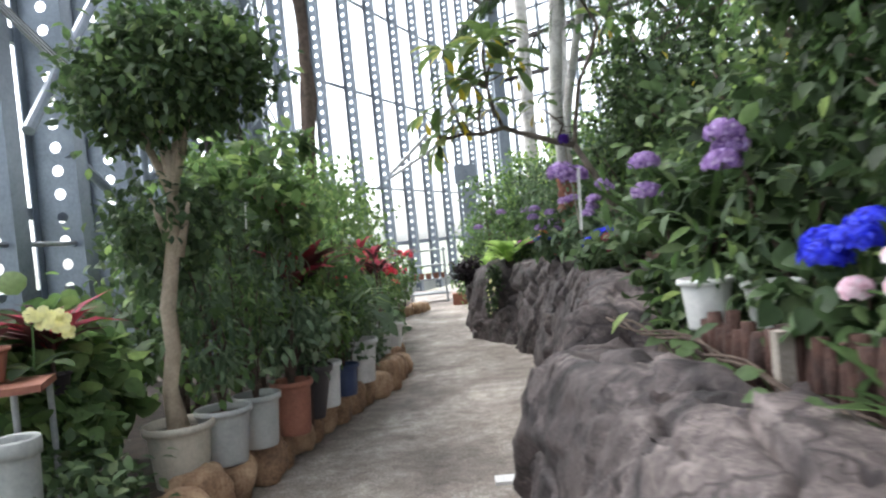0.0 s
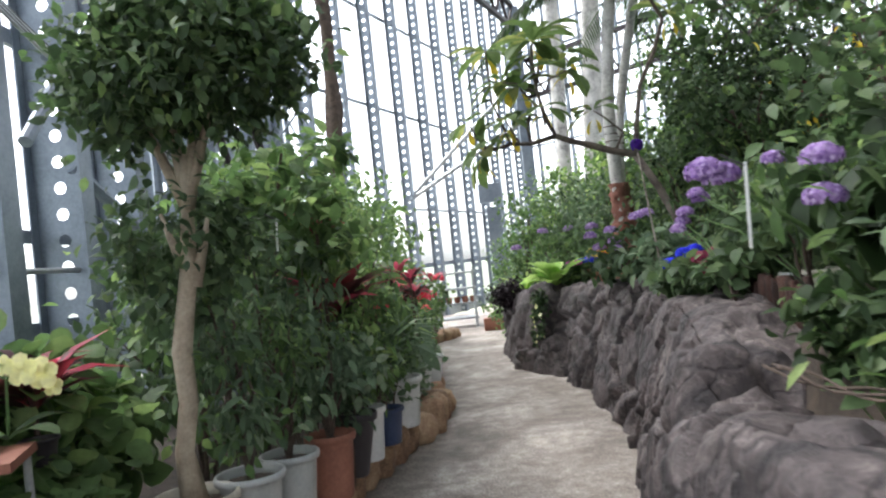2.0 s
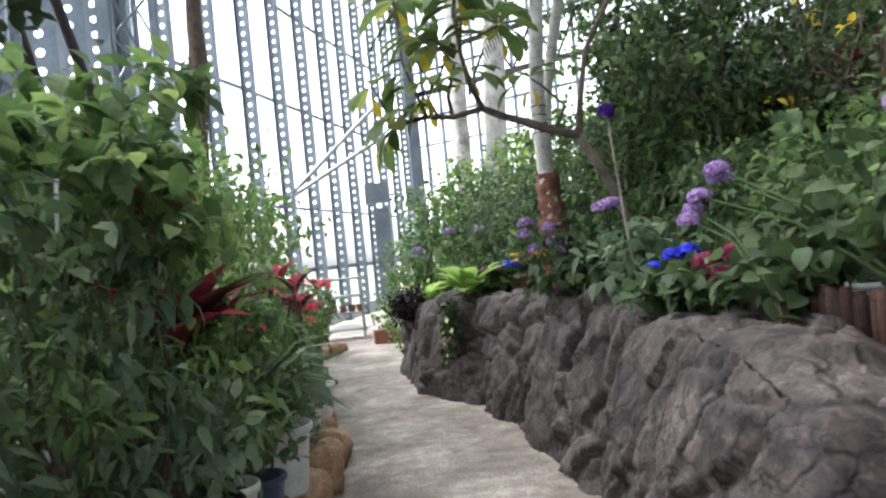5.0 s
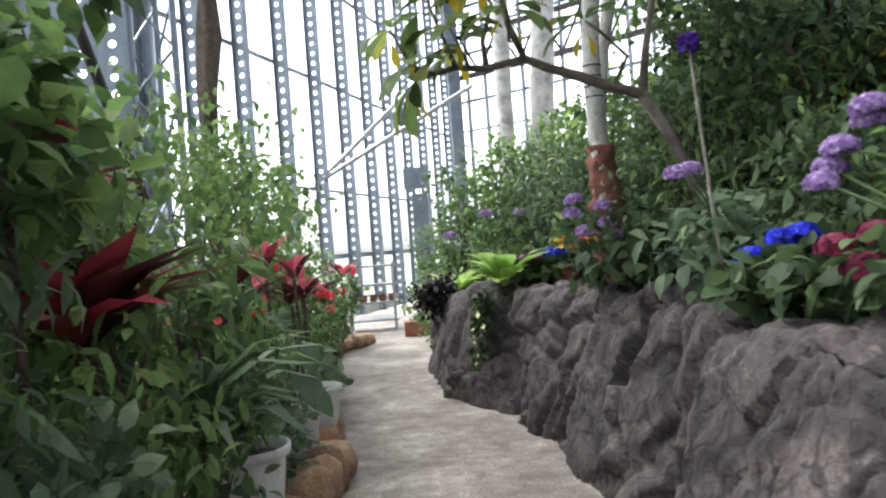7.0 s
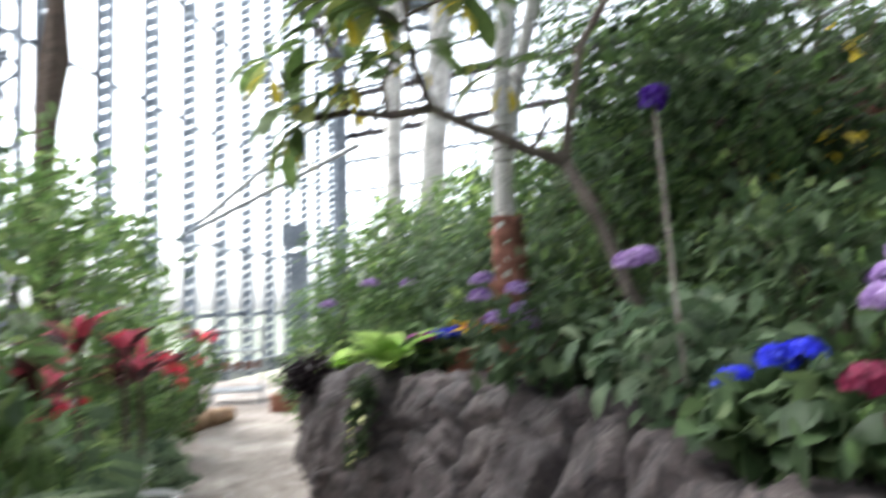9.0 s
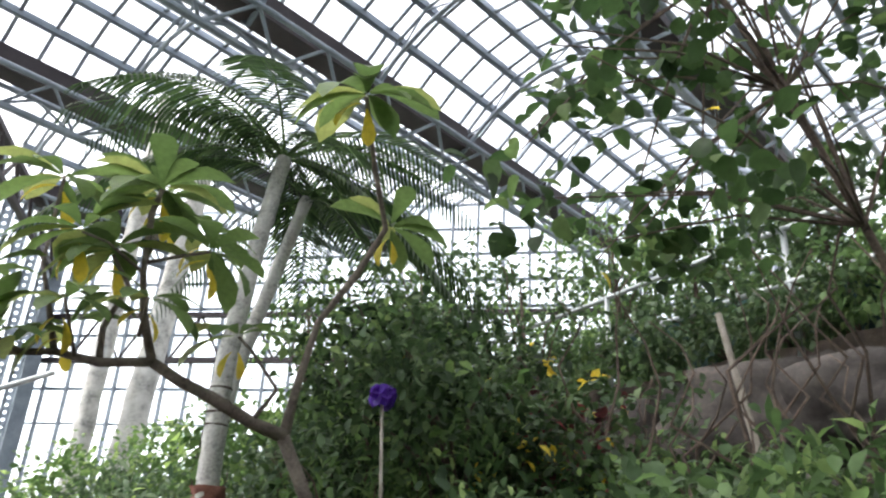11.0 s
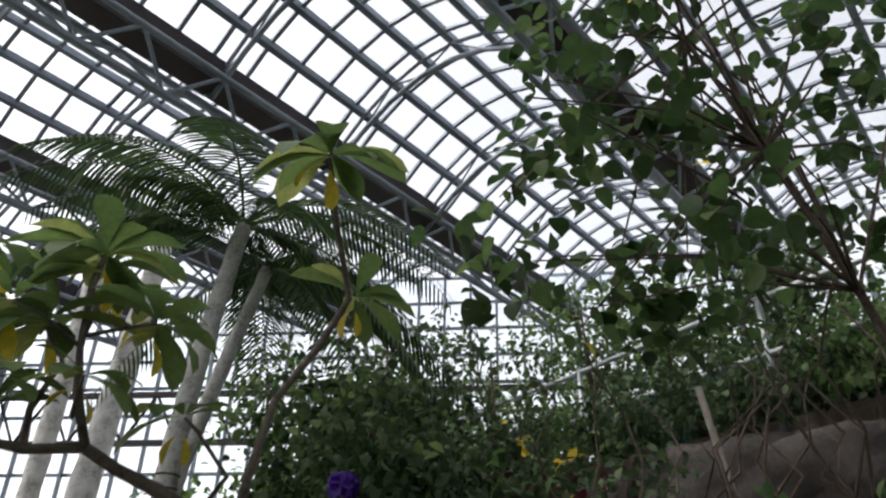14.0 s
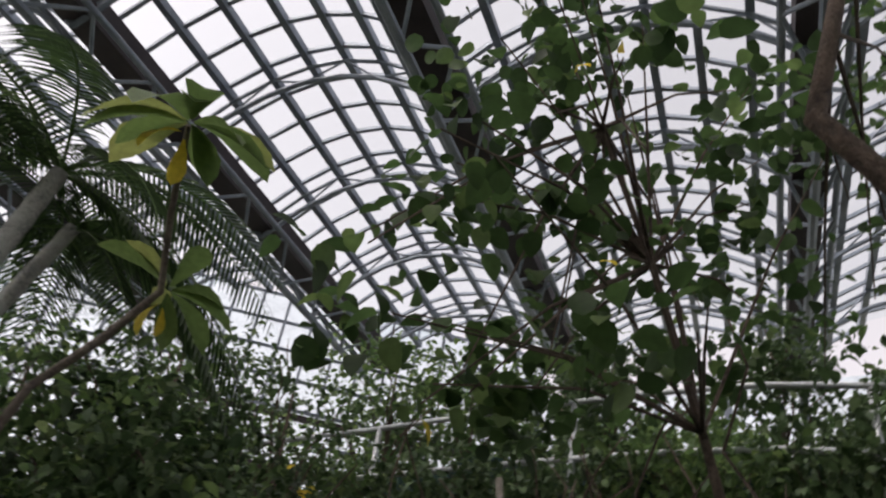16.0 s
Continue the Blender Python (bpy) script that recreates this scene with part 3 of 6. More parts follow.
C1, C2, C3, C4, C5, C6 = (-3.4, -7.0), (-3.4, 13.3), (2.7, 28.8), (17.9, 13.6), (18.2, 2.0), (18.2, -7.0)
glass_wall("wall_west", C1, C2, "tall glass wall of pierced grey steel posts", [(1.15, 0.22), (1.9, 0.10), (3.4, 0.12), (6.0, 0.12), (8.4, 0.12)], 1.0, BROAD_POST)
glass_wall("wall_north_west", C2, C3, "tall glass wall of pierced grey steel posts", [(1.3, 0.10), (2.7, 0.05), (5.0, 0.06), (7.2, 0.06)], 1.39)
glass_wall("wall_north_east", C3, C4, "tall glass wall with a steel band truss", [(2.6, 0.06), (5.2, 0.06), (6.2, 0.09), (7.0, 0.09), (7.8, 0.09), (8.6, 0.09), (9.4, 0.09), (10.2, 0.08), (11.0, 0.08), (11.8, 0.08)], 0.75, GRID_POST, 11.9)
glass_wall("wall_east", C4, C6, "tall glass wall of steel posts", [(2.6, 0.06), (5.2, 0.06), (7.8, 0.06)], 1.7)
glass_wall("wall_south", C6, C1, "tall glass wall of steel posts", [(2.6, 0.06), (5.2, 0.06), (7.8, 0.06)], 1.9)


def lattice(name, a, b, z0, z1, n, label, r=0.05, mat=STEEL):
    """A flat truss between two heights along a wall."""
    t = thing(name, (*a, z0), label, "truss")
    a, b = Vector((*a, 0)), Vector((*b, 0))
    for z in (z0, z1):
        part("chord", Shape().box(a + Vector((0, 0, z)), b + Vector((0, 0, z)), 0.16, 0.14), mat, t)
    for i in range(n):
        p, q = a.lerp(b, i / n), a.lerp(b, (i + 1) / n)
        u, w = (z0, z1) if i % 2 else (z1, z0)
        part("brace", Shape().tube([p + Vector((0, 0, u)), q + Vector((0, 0, w))], r, 6), mat, t)
    return t


lattice("band_truss", (3.0, 28.3), (17.5, 13.7), 7.0, 8.35, 26, "dark steel band truss along the glass wall", 0.04, DARKSTEEL)
lattice("eave_truss", (-3.0, 13.4), (2.7, 28.0), 9.5, 10.35, 22, "dark steel truss under the eaves", 0.06, DARKSTEEL)
lattice("eave_truss", (-3.0, -6.8), (-3.0, 13.2), 9.5, 10.35, 26, "dark steel truss under the eaves", 0.06, DARKSTEEL)

D, N = Vector((0.978, 0.208, 0)), Vector((-0.208, 0.978, 0))
BAYS = [-12.65, -7.45, -2.25, 2.95, 8.15, 13.35, 18.55, 23.75, 28.95]
PURLINS, CROSS, RIB = 7, 0.7, 2.8
TRUSS_Z = 10.5


def roof_span(off):
    """Where the roof begins and ends along the trusses at an offset across them."""
    lo = max((-3.4 - N.x * off) / D.x, (-8.03 - (0.931 * N.x - 0.366 * N.y) * off) / (0.931 * D.x - 0.366 * D.y))
    hi = min((31.5 - (N.x + N.y) * off) / (D.x + D.y), (18.2 - N.x * off) / D.x)
    return lo, hi


def vault_z(off, a, b):
    k = (off - a) / (b - a) * 2 - 1
    return TRUSS_Z + 0.15 + 1.25 * (1 - k * k)


def spot(s, off, z):
    return D * s + N * off + Vector((0, 0, z))


def roof():
    bars, tubes, glass = Shape(), Shape(), Shape()
    for a, b in zip(BAYS, BAYS[1:]):
        rows = [a + (b - a) * i / PURLINS for i in range(PURLINS + 1)]
        lohi = [roof_span(o) for o in rows]
        for o, (lo, hi) in zip(rows, lohi):
            if hi - lo > 0.5:
                bars.box(spot(lo, o, vault_z(o, a, b)), spot(hi, o, vault_z(o, a, b)), 0.13, 0.15)
        for o, q, (l0, h0), (l1, h1) in zip(rows, rows[1:], lohi, lohi[1:]):
            lo, hi = max(l0, l1), min(h0, h1)
            if hi - lo < 0.5:
                continue
            za, zb = vault_z(o, a, b), vault_z(q, a, b)
            k = len(glass.v)
            glass.v += [spot(lo, o, za + 0.07), spot(hi, o, za + 0.07), spot(hi, q, zb + 0.07), spot(lo, q, zb + 0.07)]
            glass.f.append((k, k + 3, k + 2, k + 1))
            s = math.ceil(lo / CROSS) * CROSS
            while s < hi:
                bars.box(spot(s, o, za + 0.02), spot(s, q, zb + 0.02), 0.075, 0.07)
                s += CROSS
        # arched lattice ribs
        mid = (a + b) / 2
        s = math.ceil(roof_span(mid)[0] / RIB) * RIB + 0.25
        while s < roof_span(mid)[1]:
            up = [spot(s, o, vault_z(o, a, b) - 0.10) for o in rows]
            dn = [spot(s, o, vault_z(o, a, b) - 0.50) for o in rows]
            ok = [roof_span(o)[0] <= s <= roof_span(o)[1] for o in rows]
            for i in range(PURLINS):
                if ok[i] and ok[i + 1]:
                    tubes.tube([up[i], up[i + 1]], 0.04, 6)
                    tubes.tube([dn[i], dn[i + 1]], 0.05, 6)
                    tubes.tube([up[i], dn[i + 1]] if i % 2 else [dn[i], up[i + 1]], 0.022, 5)
            s += RIB
    tagged(link("ceiling", bars, BARS), "vaulted glass roof of grey steel bars", "ceiling", "", "structure")
    tagged(link("ceiling_ribs", tubes, BARS), "arched grey tubular steel ribs under the glass roof", "ceiling", "", "structure")
    g = tagged(link("ceiling_glass", glass, GLASS), "clear roof glass", "ceiling", "", "structure")
    g.visible_shadow = False


roof()


def roof_truss(off):
    """A deep dark gutter beam with pale struts, between two vaults."""
    lo, hi = roof_span(off)
    if hi - lo < 2:
        return
    t = thing("roof_truss", tuple(spot(lo, off, TRUSS_Z)), "deep dark steel roof truss with pale tubular struts", "truss", "main roof trusses")
    part("gutter", Shape().box(spot(lo, off, TRUSS_Z + 0.05), spot(hi, off, TRUSS_Z + 0.05), 0.5, 0.5), DARKSTEEL, t)
    for side in (-0.42, 0.42):
        part("chord", Shape().tube([spot(lo, off + side, TRUSS_Z - 0.2), spot(hi, off + side, TRUSS_Z - 0.2)], 0.06, 8), BARS, t)
    part("chord", Shape().tube([spot(lo, off, TRUSS_Z - 0.85), spot(hi, off, TRUSS_Z - 0.85)], 0.08, 8), BARS, t)
    s, i = lo + 0.4, 0
    while s < hi - 1:
        for side in (-0.42, 0.42):
            p, q = spot(s, off + side, TRUSS_Z - 0.2), spot(s + 0.75, off, TRUSS_Z - 0.85)
            if i % 2:
                p, q = spot(s, off, TRUSS_Z - 0.85), spot(s + 0.75, off + side, TRUSS_Z - 0.2)
            part("strut", Shape().tube([p, q], 0.035, 6), BARS, t)
        s += 0.75
        i += 1


for off in BAYS[1:-1]:
    roof_truss(off)


# ---- pots and plants ----
def pot_parts(t, at, r, h, mat, lean=0.0, square=False):
    """A plant pot with a thick rolled rim and soil, standing at a place."""
    prof = [(0.0, 0.0), (r * 0.72, 0.0), (r * 0.75, 0.012), (r * 0.93, h * 0.90)]
    body = Shape().lathe(prof, 28, at)
    rim = Shape().lathe([(r * 0.93, h * 0.88), (r * 1.03, h * 0.885), (r * 1.06, h * 0.93), (r * 1.05, h * 0.985), (r * 1.01, h), (r * 0.95, h * 0.985),
                         (r * 0.91, h * 0.80)], 28, at)
    soil = Shape().lathe([(r * 0.92, h * 0.86), (r * 0.5, h * 0.88), (0.0, h * 0.89)], 20, at)
    if lean:
        m = Matrix.Translation(at) @ Matrix.Rotation(lean, 4, "Y") @ Matrix.Translation(-Vector(at))
        for s in (body, rim, soil):
            s.v = [m @ v for v in s.v]
    part("pot", body, mat, t, smooth=True)
    part("rim", rim, mat, t, smooth=True)
    part("soil", soil, SOIL, t, smooth=True)


def shrub(at, blobs, n, size, mat, label, kind="oval", seed=1, name="shrub", cat="shrub", group="", bark=BARK, r=0.012, pot=None, droop=0.35, clump=14, extra=None,
          tips=7, shell=0.5):
    """A shrub: stems from the foot into each blob of leaves; pot: radius, height, material."""
    t = thing(name, at, label, cat, group)
    foot = Vector(at)
    if pot:
        pot_parts(t, at, *pot)
        foot = foot + Vector((0, 0, pot[1] * 0.85))
    rng = random.Random(seed)
    ends = []
    for i in range(tips):
        c, rad = blobs[i % len(blobs)]
        ends.append((c[0] + rng.uniform(-0.5, 0.5) * rad[0], c[1] + rng.uniform(-0.5, 0.5) * rad[1], c[2] + rng.uniform(-0.2, 0.7) * rad[2]))
    stems(t, foot, ends, r, bark, seed=seed)
    crown("foliage", blobs, n, size, mat, t, kind, seed, droop, clump, shell)
    if extra:
        m2, n2, s2, k2 = extra
        crown("foliage", blobs, n2, s2, m2, t, k2, seed + 50, droop, 6, 0.85, "paler young leaves")
    return t


def flower_head(parent, c, r, mat, n=70, size=0.03, seed=0, flat=0.7, label=""):
    rng = np.random.default_rng(seed)
    d = rng.normal(size=(n, 3))
    d /= np.linalg.norm(d, axis=1, keepdims=True)
    d[:, 2] = np.abs(d[:, 2]) * 1.0 - 0.25
    p = np.array(c) + d * np.array([r, r, r * flat]) * rng.uniform(0.8, 1.05, (n, 1))
    pos, way, nor = [], [], []
    for i in range(n):
        nn = Vector(d[i]).normalized()
        s = nn.orthogonal().normalized()
        u = nn.cross(s)
        a0 = rng.random() * 6.28
        for k in range(4):
            a = a0 + k * math.pi / 2
            pos.append(p[i])
            way.append(tuple(s * math.cos(a) + u * math.sin(a) + nn * 0.15))
            nor.append(tuple(nn))
    return leaf_mesh("flower_head", pos, way, nor, size, mat, parent, "petal", label)


def whorl(pos, way, nor, size, c, axis, n, length, rng, droop=0.25, spread=1.0):
    """Adds the leaves of one whorl at the end of a shoot."""
    axis = Vector(axis).normalized()
    s = axis.orthogonal().normalized()
    u = axis.cross(s)
    for i in range(n):
        a = i * 2.4 + rng.uniform(-0.2, 0.2)
        tilt = rng.uniform(0.05, 0.7)
        w = (s * math.cos(a) + u * math.sin(a)) * spread + axis * tilt + Vector((0, 0, -droop * rng.uniform(0.5, 2.0)))
        pos.append(tuple(Vector(c) + w * 0.02))
        way.append(tuple(w))
        nor.append(tuple(axis * 0.7 + Vector((0, 0, 0.8))))
        size.append(length * rng.uniform(0.7, 1.15))


def tuft(name, at, n, length, mat, label, kind="strap", seed=0, cat="plant", rise=0.9, z0=0.0, second=None, group=""):
    """A rosette of long leaves arching out of one foot."""
    t = thing(name, at, label, cat, group)
    rng = random.Random(seed)
    for m, cnt in ((mat, n), (second, n // 3 if second else 0)):
        if not cnt:
            continue
        pos, way, nor, size = [], [], [], []
        for i in range(cnt):
            a = rng.uniform(0, 6.283)
            up = rng.uniform(0.25, 1.4) * rise
            pos.append((at[0] + 0.02 * math.cos(a), at[1] + 0.02 * math.sin(a), at[2] + z0))
            way.append((math.cos(a), math.sin(a), up))
            nor.append((-math.cos(a) * up * 0.6, -math.sin(a) * up * 0.6, 1))
            size.append(length * rng.uniform(0.6, 1.1))
        leaf_mesh("leaf_rosette", pos, way, nor, size, m, t, kind)
    return t


# the clipped standard tree in the cream pot
def topiary():
    t = thing("standard_tree", (-1.38, 3.45, 0.24), "clipped ball-headed standard tree in a cream pot", "tree")
    pot_parts(t, (-1.38, 3.45, 0.24), 0.165, 0.35, CREAMPOT)
    tr = [(-1.38, 3.45, 0.5), (-1.40, 3.45, 0.75), (-1.36, 3.44, 0.95), (-1.37, 3.45, 1.15), (-1.31, 3.45, 1.46), (-1.29, 3.45, 1.75), (-1.28, 3.45, 1.92)]
    part("trunk", Shape().tube(tr, [0.056, 0.040, 0.034, 0.036, 0.029, 0.026, 0.024], 12, 0.5), PALEBARK, t, "pale twisted bark", True)
    for e in ((-1.5, 3.4, 2.2), (-1.35, 3.5, 2.3), (-1.1, 3.4, 2.25), (-1.2, 3.6, 2.2), (-1.42, 3.5, 1.7), (-1.2, 3.4, 1.66)):
        part("limb", Shape().tube([(-1.29, 3.45, 1.7 if e[2] > 2 else 1.4), ((-1.29 + e[0]) / 2, 3.45, (1.75 + e[2]) / 2 if e[2] > 2 else 1.55), e],
                                  [0.026, 0.018, 0.008], 7), PALEBARK, t, "", True)
    ball = [((-1.24, 3.45, 2.26), (0.42, 0.40, 0.27)), ((-1.45, 3.4, 2.2), (0.24, 0.3, 0.22)), ((-1.0, 3.45, 2.28), (0.25, 0.3, 0.24)), ((-1.2, 3.4, 2.44), (0.3, 0.3, 0.18))]
    crown("crown", ball, 4600, 0.062, L_DARK, t, "oval", 3, 0.3, 8, 0.72)
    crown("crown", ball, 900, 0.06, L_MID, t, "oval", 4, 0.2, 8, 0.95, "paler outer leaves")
    crown("lower_crown", [((-1.38, 3.5, 1.62), (0.30, 0.25, 0.16)), ((-1.2, 3.55, 1.55), (0.25, 0.25, 0.15)), ((-1.45, 3.6, 1.4), (0.22, 0.2, 0.2))], 1100, 0.065, L_DARK, t, "oval", 5, 0.4, 8, 0.5)
    # set back a little from where it was laid out
    eye = Vector((0, -0.245, 1.37))
    t.matrix_basis = Matrix.Translation(eye) @ Matrix.Scale(1.07, 4) @ Matrix.Translation(-eye) @ t.matrix_basis


topiary()

# the row of potted shrubs behind the stones
ROW = [
    ((-1.30, 3.92, 0.24), 0.15, 0.31, GREYPOT, L_BLUISH, 1.25, 0.26, "dark green shrub in a grey plastic pot"),
    ((-1.19, 4.22, 0.24), 0.14, 0.31, GREYPOT, L_MID, 1.35, 0.28, "dark green shrub in a grey plastic pot"),
    ((-1.04, 4.52, 0.22), 0.13, 0.34, TERRACOTTA, L_BLUISH, 1.30, 0.30, "glossy dark shrub in a terracotta-coloured pot"),
    ((-0.93, 5.15, 0.24), 0.12, 0.32, WHITEPOT, L_LIGHT, 1.15, 0.30, "dark leafy shrub in a white plastic pot"),
    ((-0.86, 5.60, 0.22), 0.12, 0.24, BLUEPOT, L_MID, 1.05, 0.28, "shrub in a dark blue plastic pot"),
    ((-0.80, 6.10, 0.22), 0.17, 0.36, WHITEPOT, L_MID, 1.20, 0.28, "dark leafy shrub in a large white plastic pot"),
]
for i, (at, r, h, pm, lm, top, wide, lab) in enumerate(ROW):
    x, y, z = at
    bl = [((x - 0.05, y, 1.0), (wide * 0.8, wide * 0.85, 0.28)), ((x - 0.12, y + 0.1, top + 0.05), (wide * 0.7, wide * 0.8, 0.28)), ((x + 0.02, y - 0.02, 0.80), (wide * 0.6, wide * 0.7, 0.14))]
    shrub(at, bl, 430 if i < 3 else 300, (0.10, 0.085, 0.12)[i % 3], lm, lab, "long", 20 + i, "potted_shrub", "potted plant", "potted shrubs behind the stones", BARK, 0.012, (r, h, pm), 0.8, 11,
          ((L_MID, L_BLUISH, L_BLUISH, L_LIGHT, L_MID, L_BLUISH)[i], 170, 0.07, "oval"), 9, 0.25)
t = thing("plant_pot", (-1.0, 4.86, 0.24), "black plastic nursery pot leaning among the shrubs", "pot")
pot_parts(t, (-1.0, 4.86, 0.24), 0.13, 0.36, BLACKPOT, 0.12)
for i, (x, y, s) in enumerate(((-0.62, 8.05, 1), (-0.85, 8.8, 1), (-0.70, 7.35, 0))):
    t = thing("plant_pot", (x - 0.05, y, 0.2), "white plastic pot among ground-cover leaves", "pot", "white pots by the path")
    pot_parts(t, (x - 0.05, y, 0.2), 0.15, 0.27, WHITEPOT)

# taller shrubs behind the row
BACK = [
    ((-1.75, 4.6, 0.2), [((-1.75, 4.6, 1.35), (0.45, 0.5, 0.5)), ((-1.6, 4.9, 0.8), (0.4, 0.5, 0.4))], 1500, 0.08, L_DARK, "oval"),
    ((-1.50, 5.5, 0.2), [((-1.45, 5.5, 1.75), (0.42, 0.5, 0.35)), ((-1.4, 5.6, 1.2), (0.4, 0.55, 0.5)), ((-1.75, 5.5, 2.0), (0.3, 0.4, 0.22))], 1800, 0.085, L_LIGHT, "round"),
    ((-1.40, 6.6, 0.2), [((-1.35, 6.7, 1.85), (0.38, 0.5, 0.4)), ((-1.45, 6.6, 1.2), (0.35, 0.5, 0.5)), ((-1.7, 6.7, 2.0), (0.35, 0.5, 0.35))], 1400, 0.075, L_LIGHT, "oval"),
    ((-1.45, 8.0, 0.2), [((-1.30, 8.1, 2.0), (0.5, 0.6, 0.4)), ((-1.4, 8.0, 1.4), (0.5, 0.7, 0.5)), ((-1.0, 8.3, 1.75), (0.4, 0.5, 0.35)), ((-1.2, 8.2, 0.7), (0.4, 0.7, 0.4))], 1900, 0.07, L_LIGHT, "oval"),
    ((-1.55, 9.6, 0.2), [((-1.30, 9.7, 2.2), (0.5, 0.6, 0.35)), ((-1.4, 9.5, 1.6), (0.45, 0.6, 0.45)), ((-1.8, 9.9, 2.3), (0.4, 0.5, 0.3))], 1300, 0.075, L_LIGHT, "oval"),
    ((-1.60, 11.4, 0.2), [((-1.5, 11.4, 1.9), (0.55, 0.7, 0.5)), ((-1.5, 11.4, 1.1), (0.5, 0.8, 0.5))], 1700, 0.09, L_MID, "oval"),
    ((-1.55, 13.2, 0.2), [((-1.4, 13.2, 1.3), (0.5, 0.6, 0.5)), ((-1.1, 13.7, 0.8), (0.5, 0.5, 0.4))], 1500, 0.09, L_LIGHT, "oval"),
    ((-2.3, 6.2, 0.2), [((-2.3, 6.2, 1.3), (0.5, 0.8, 0.6)), ((-2.3, 5.3, 0.9), (0.5, 0.7, 0.45))], 1300, 0.12, L_DARK, "oval"),
    ((-2.4, 8.8, 0.2), [((-2.4, 8.8, 1.5), (0.5, 0.9, 0.7))], 1200, 0.11, L_MID, "oval"),
    ((-2.2, 3.9, 0.2), [((-2.1, 3.9, 0.75), (0.35, 0.5, 0.3)), ((-2.2, 3.6, 1.0), (0.35, 0.4, 0.25))], 1100, 0.12, L_MID, "round"),
]
for i, (at, bl, n, s, m, k) in enumerate(BACK):
    shrub(at, bl, int(n * 0.62), s * (1.2 if i % 2 else 0.95), m, "leafy green shrub in the bed along the glass wall", k, 40 + i, "shrub", "shrub", "shrubs in the west bed", BARK, 0.014, None, 0.35, 12, (L_LIGHT, n // 8, s, k), 9, 0.2)

# low cover beside the path
for i, (x, y, z, rx, ry, rz, n, m, k, s) in enumerate((
        (-1.75, 2.95, 0.35, 0.35, 0.45, 0.28, 1100, L_DARK, "oval", 0.075), (-1.5, 2.3, 0.3, 0.3, 0.5, 0.25, 800, L_DARK, "oval", 0.075),
        (-2.0, 3.3, 0.7, 0.3, 0.3, 0.2, 500, L_MID, "round", 0.10), (-0.9, 6.9, 0.42, 0.25, 0.45, 0.22, 900, L_BLUISH, "oval", 0.07),
        (-1.0, 6.6, 0.7, 0.25, 0.3, 0.2, 500, L_LIGHT, "oval", 0.07), (-1.15, 8.4, 0.4, 0.35, 0.8, 0.22, 1000, L_LIGHT, "oval", 0.07),
        (-0.85, 9.6, 0.3, 0.2, 0.7, 0.18, 500, L_BLUISH, "round", 0.10), (-1.1, 10.8, 0.45, 0.25, 0.7, 0.28, 700, L_MID, "oval", 0.08))):
    at = (x, y, 0.2)
    shrub(at, [((x, y, z), (rx, ry, rz))], n, s, m, "low leafy ground cover beside the path", k, 70 + i, "ground_cover_plant", "plant", "low plants beside the path", BARK, 0.006, None, 0.2, 10, None, 8)

# red-leaved cordylines and red flowers
for i, (x, y, z, n, L) in enumerate(((-1.04, 4.75, 1.62, 4, 0.22), (-1.38, 6.05, 1.62, 7, 0.28), (-1.10, 5.25, 1.08, 34, 0.48), (-0.82, 6.5, 1.12, 9, 0.25), (-0.84, 9.0, 1.05, 10, 0.27), (-0.85, 8.4, 1.0, 10, 0.27), (-0.74, 7.7, 1.2, 9, 0.24), (-0.80, 6.95, 1.28, 9, 0.24), (-0.74, 8.2, 1.05, 9, 0.24), (-0.9, 11.2, 0.85, 14, 0.34), (-0.7, 12.6, 1.05, 14, 0.34),
                                     (-1.95, 3.42, 1.0, 14, 0.42), (-0.95, 6.2, 0.95, 12, 0.32))):
    t = tuft("cordyline", (x, y, z), n, L, L_MAROON, "dark red cordyline with crimson young leaves", "long" if i > 1 else "plum", 90 + i, "plant", 1.1, 0.0, None, "cordylines")
    rng = random.Random(90 + i)
    pos, way, nor, size = [], [], [], []
    whorl(pos, way, nor, size, (x, y, z + 0.05), (0.1, -0.1, 1), 5, L * 0.8, rng, 0.0, 0.6)
    leaf_mesh("young_leaves", pos, way, nor, size, L_RED, t, "long" if i > 1 else "plum", "crimson young leaves")
    part("cane", Shape().tube([(x - 0.05, y, 0.2), (x + 0.02, y, (z + 0.2) / 2), (x, y, z)], [0.018, 0.014, 0.01], 6), BARK, t)
for i, (x, y, z) in enumerate(((-0.95, 9.0, 1.25), (-0.75, 10.2, 0.95), (-0.9, 11.0, 1.0), (-0.6, 12.3, 1.12), (-0.75, 12.9, 0.85), (-1.0, 7.9, 0.95), (-1.05, 9.9, 1.15), (-0.8, 11.7, 0.7))):
    t = thing("flowering_plant", (x, y, 0.2), "small plant with scarlet flowers by the stones", "flower", "scarlet flowers by the path")
    stems(t, (x, y, 0.2), [(x, y, z)], 0.006, BARK, seed=i)
    flower_head(t, (x, y, z), 0.08, F_RED, 12, 0.045, i, 0.8)
    crown("foliage", [((x - 0.08, y, z - 0.25), (0.22, 0.22, 0.25))], 260, 0.08, L_MID, t, "oval", 120 + i)

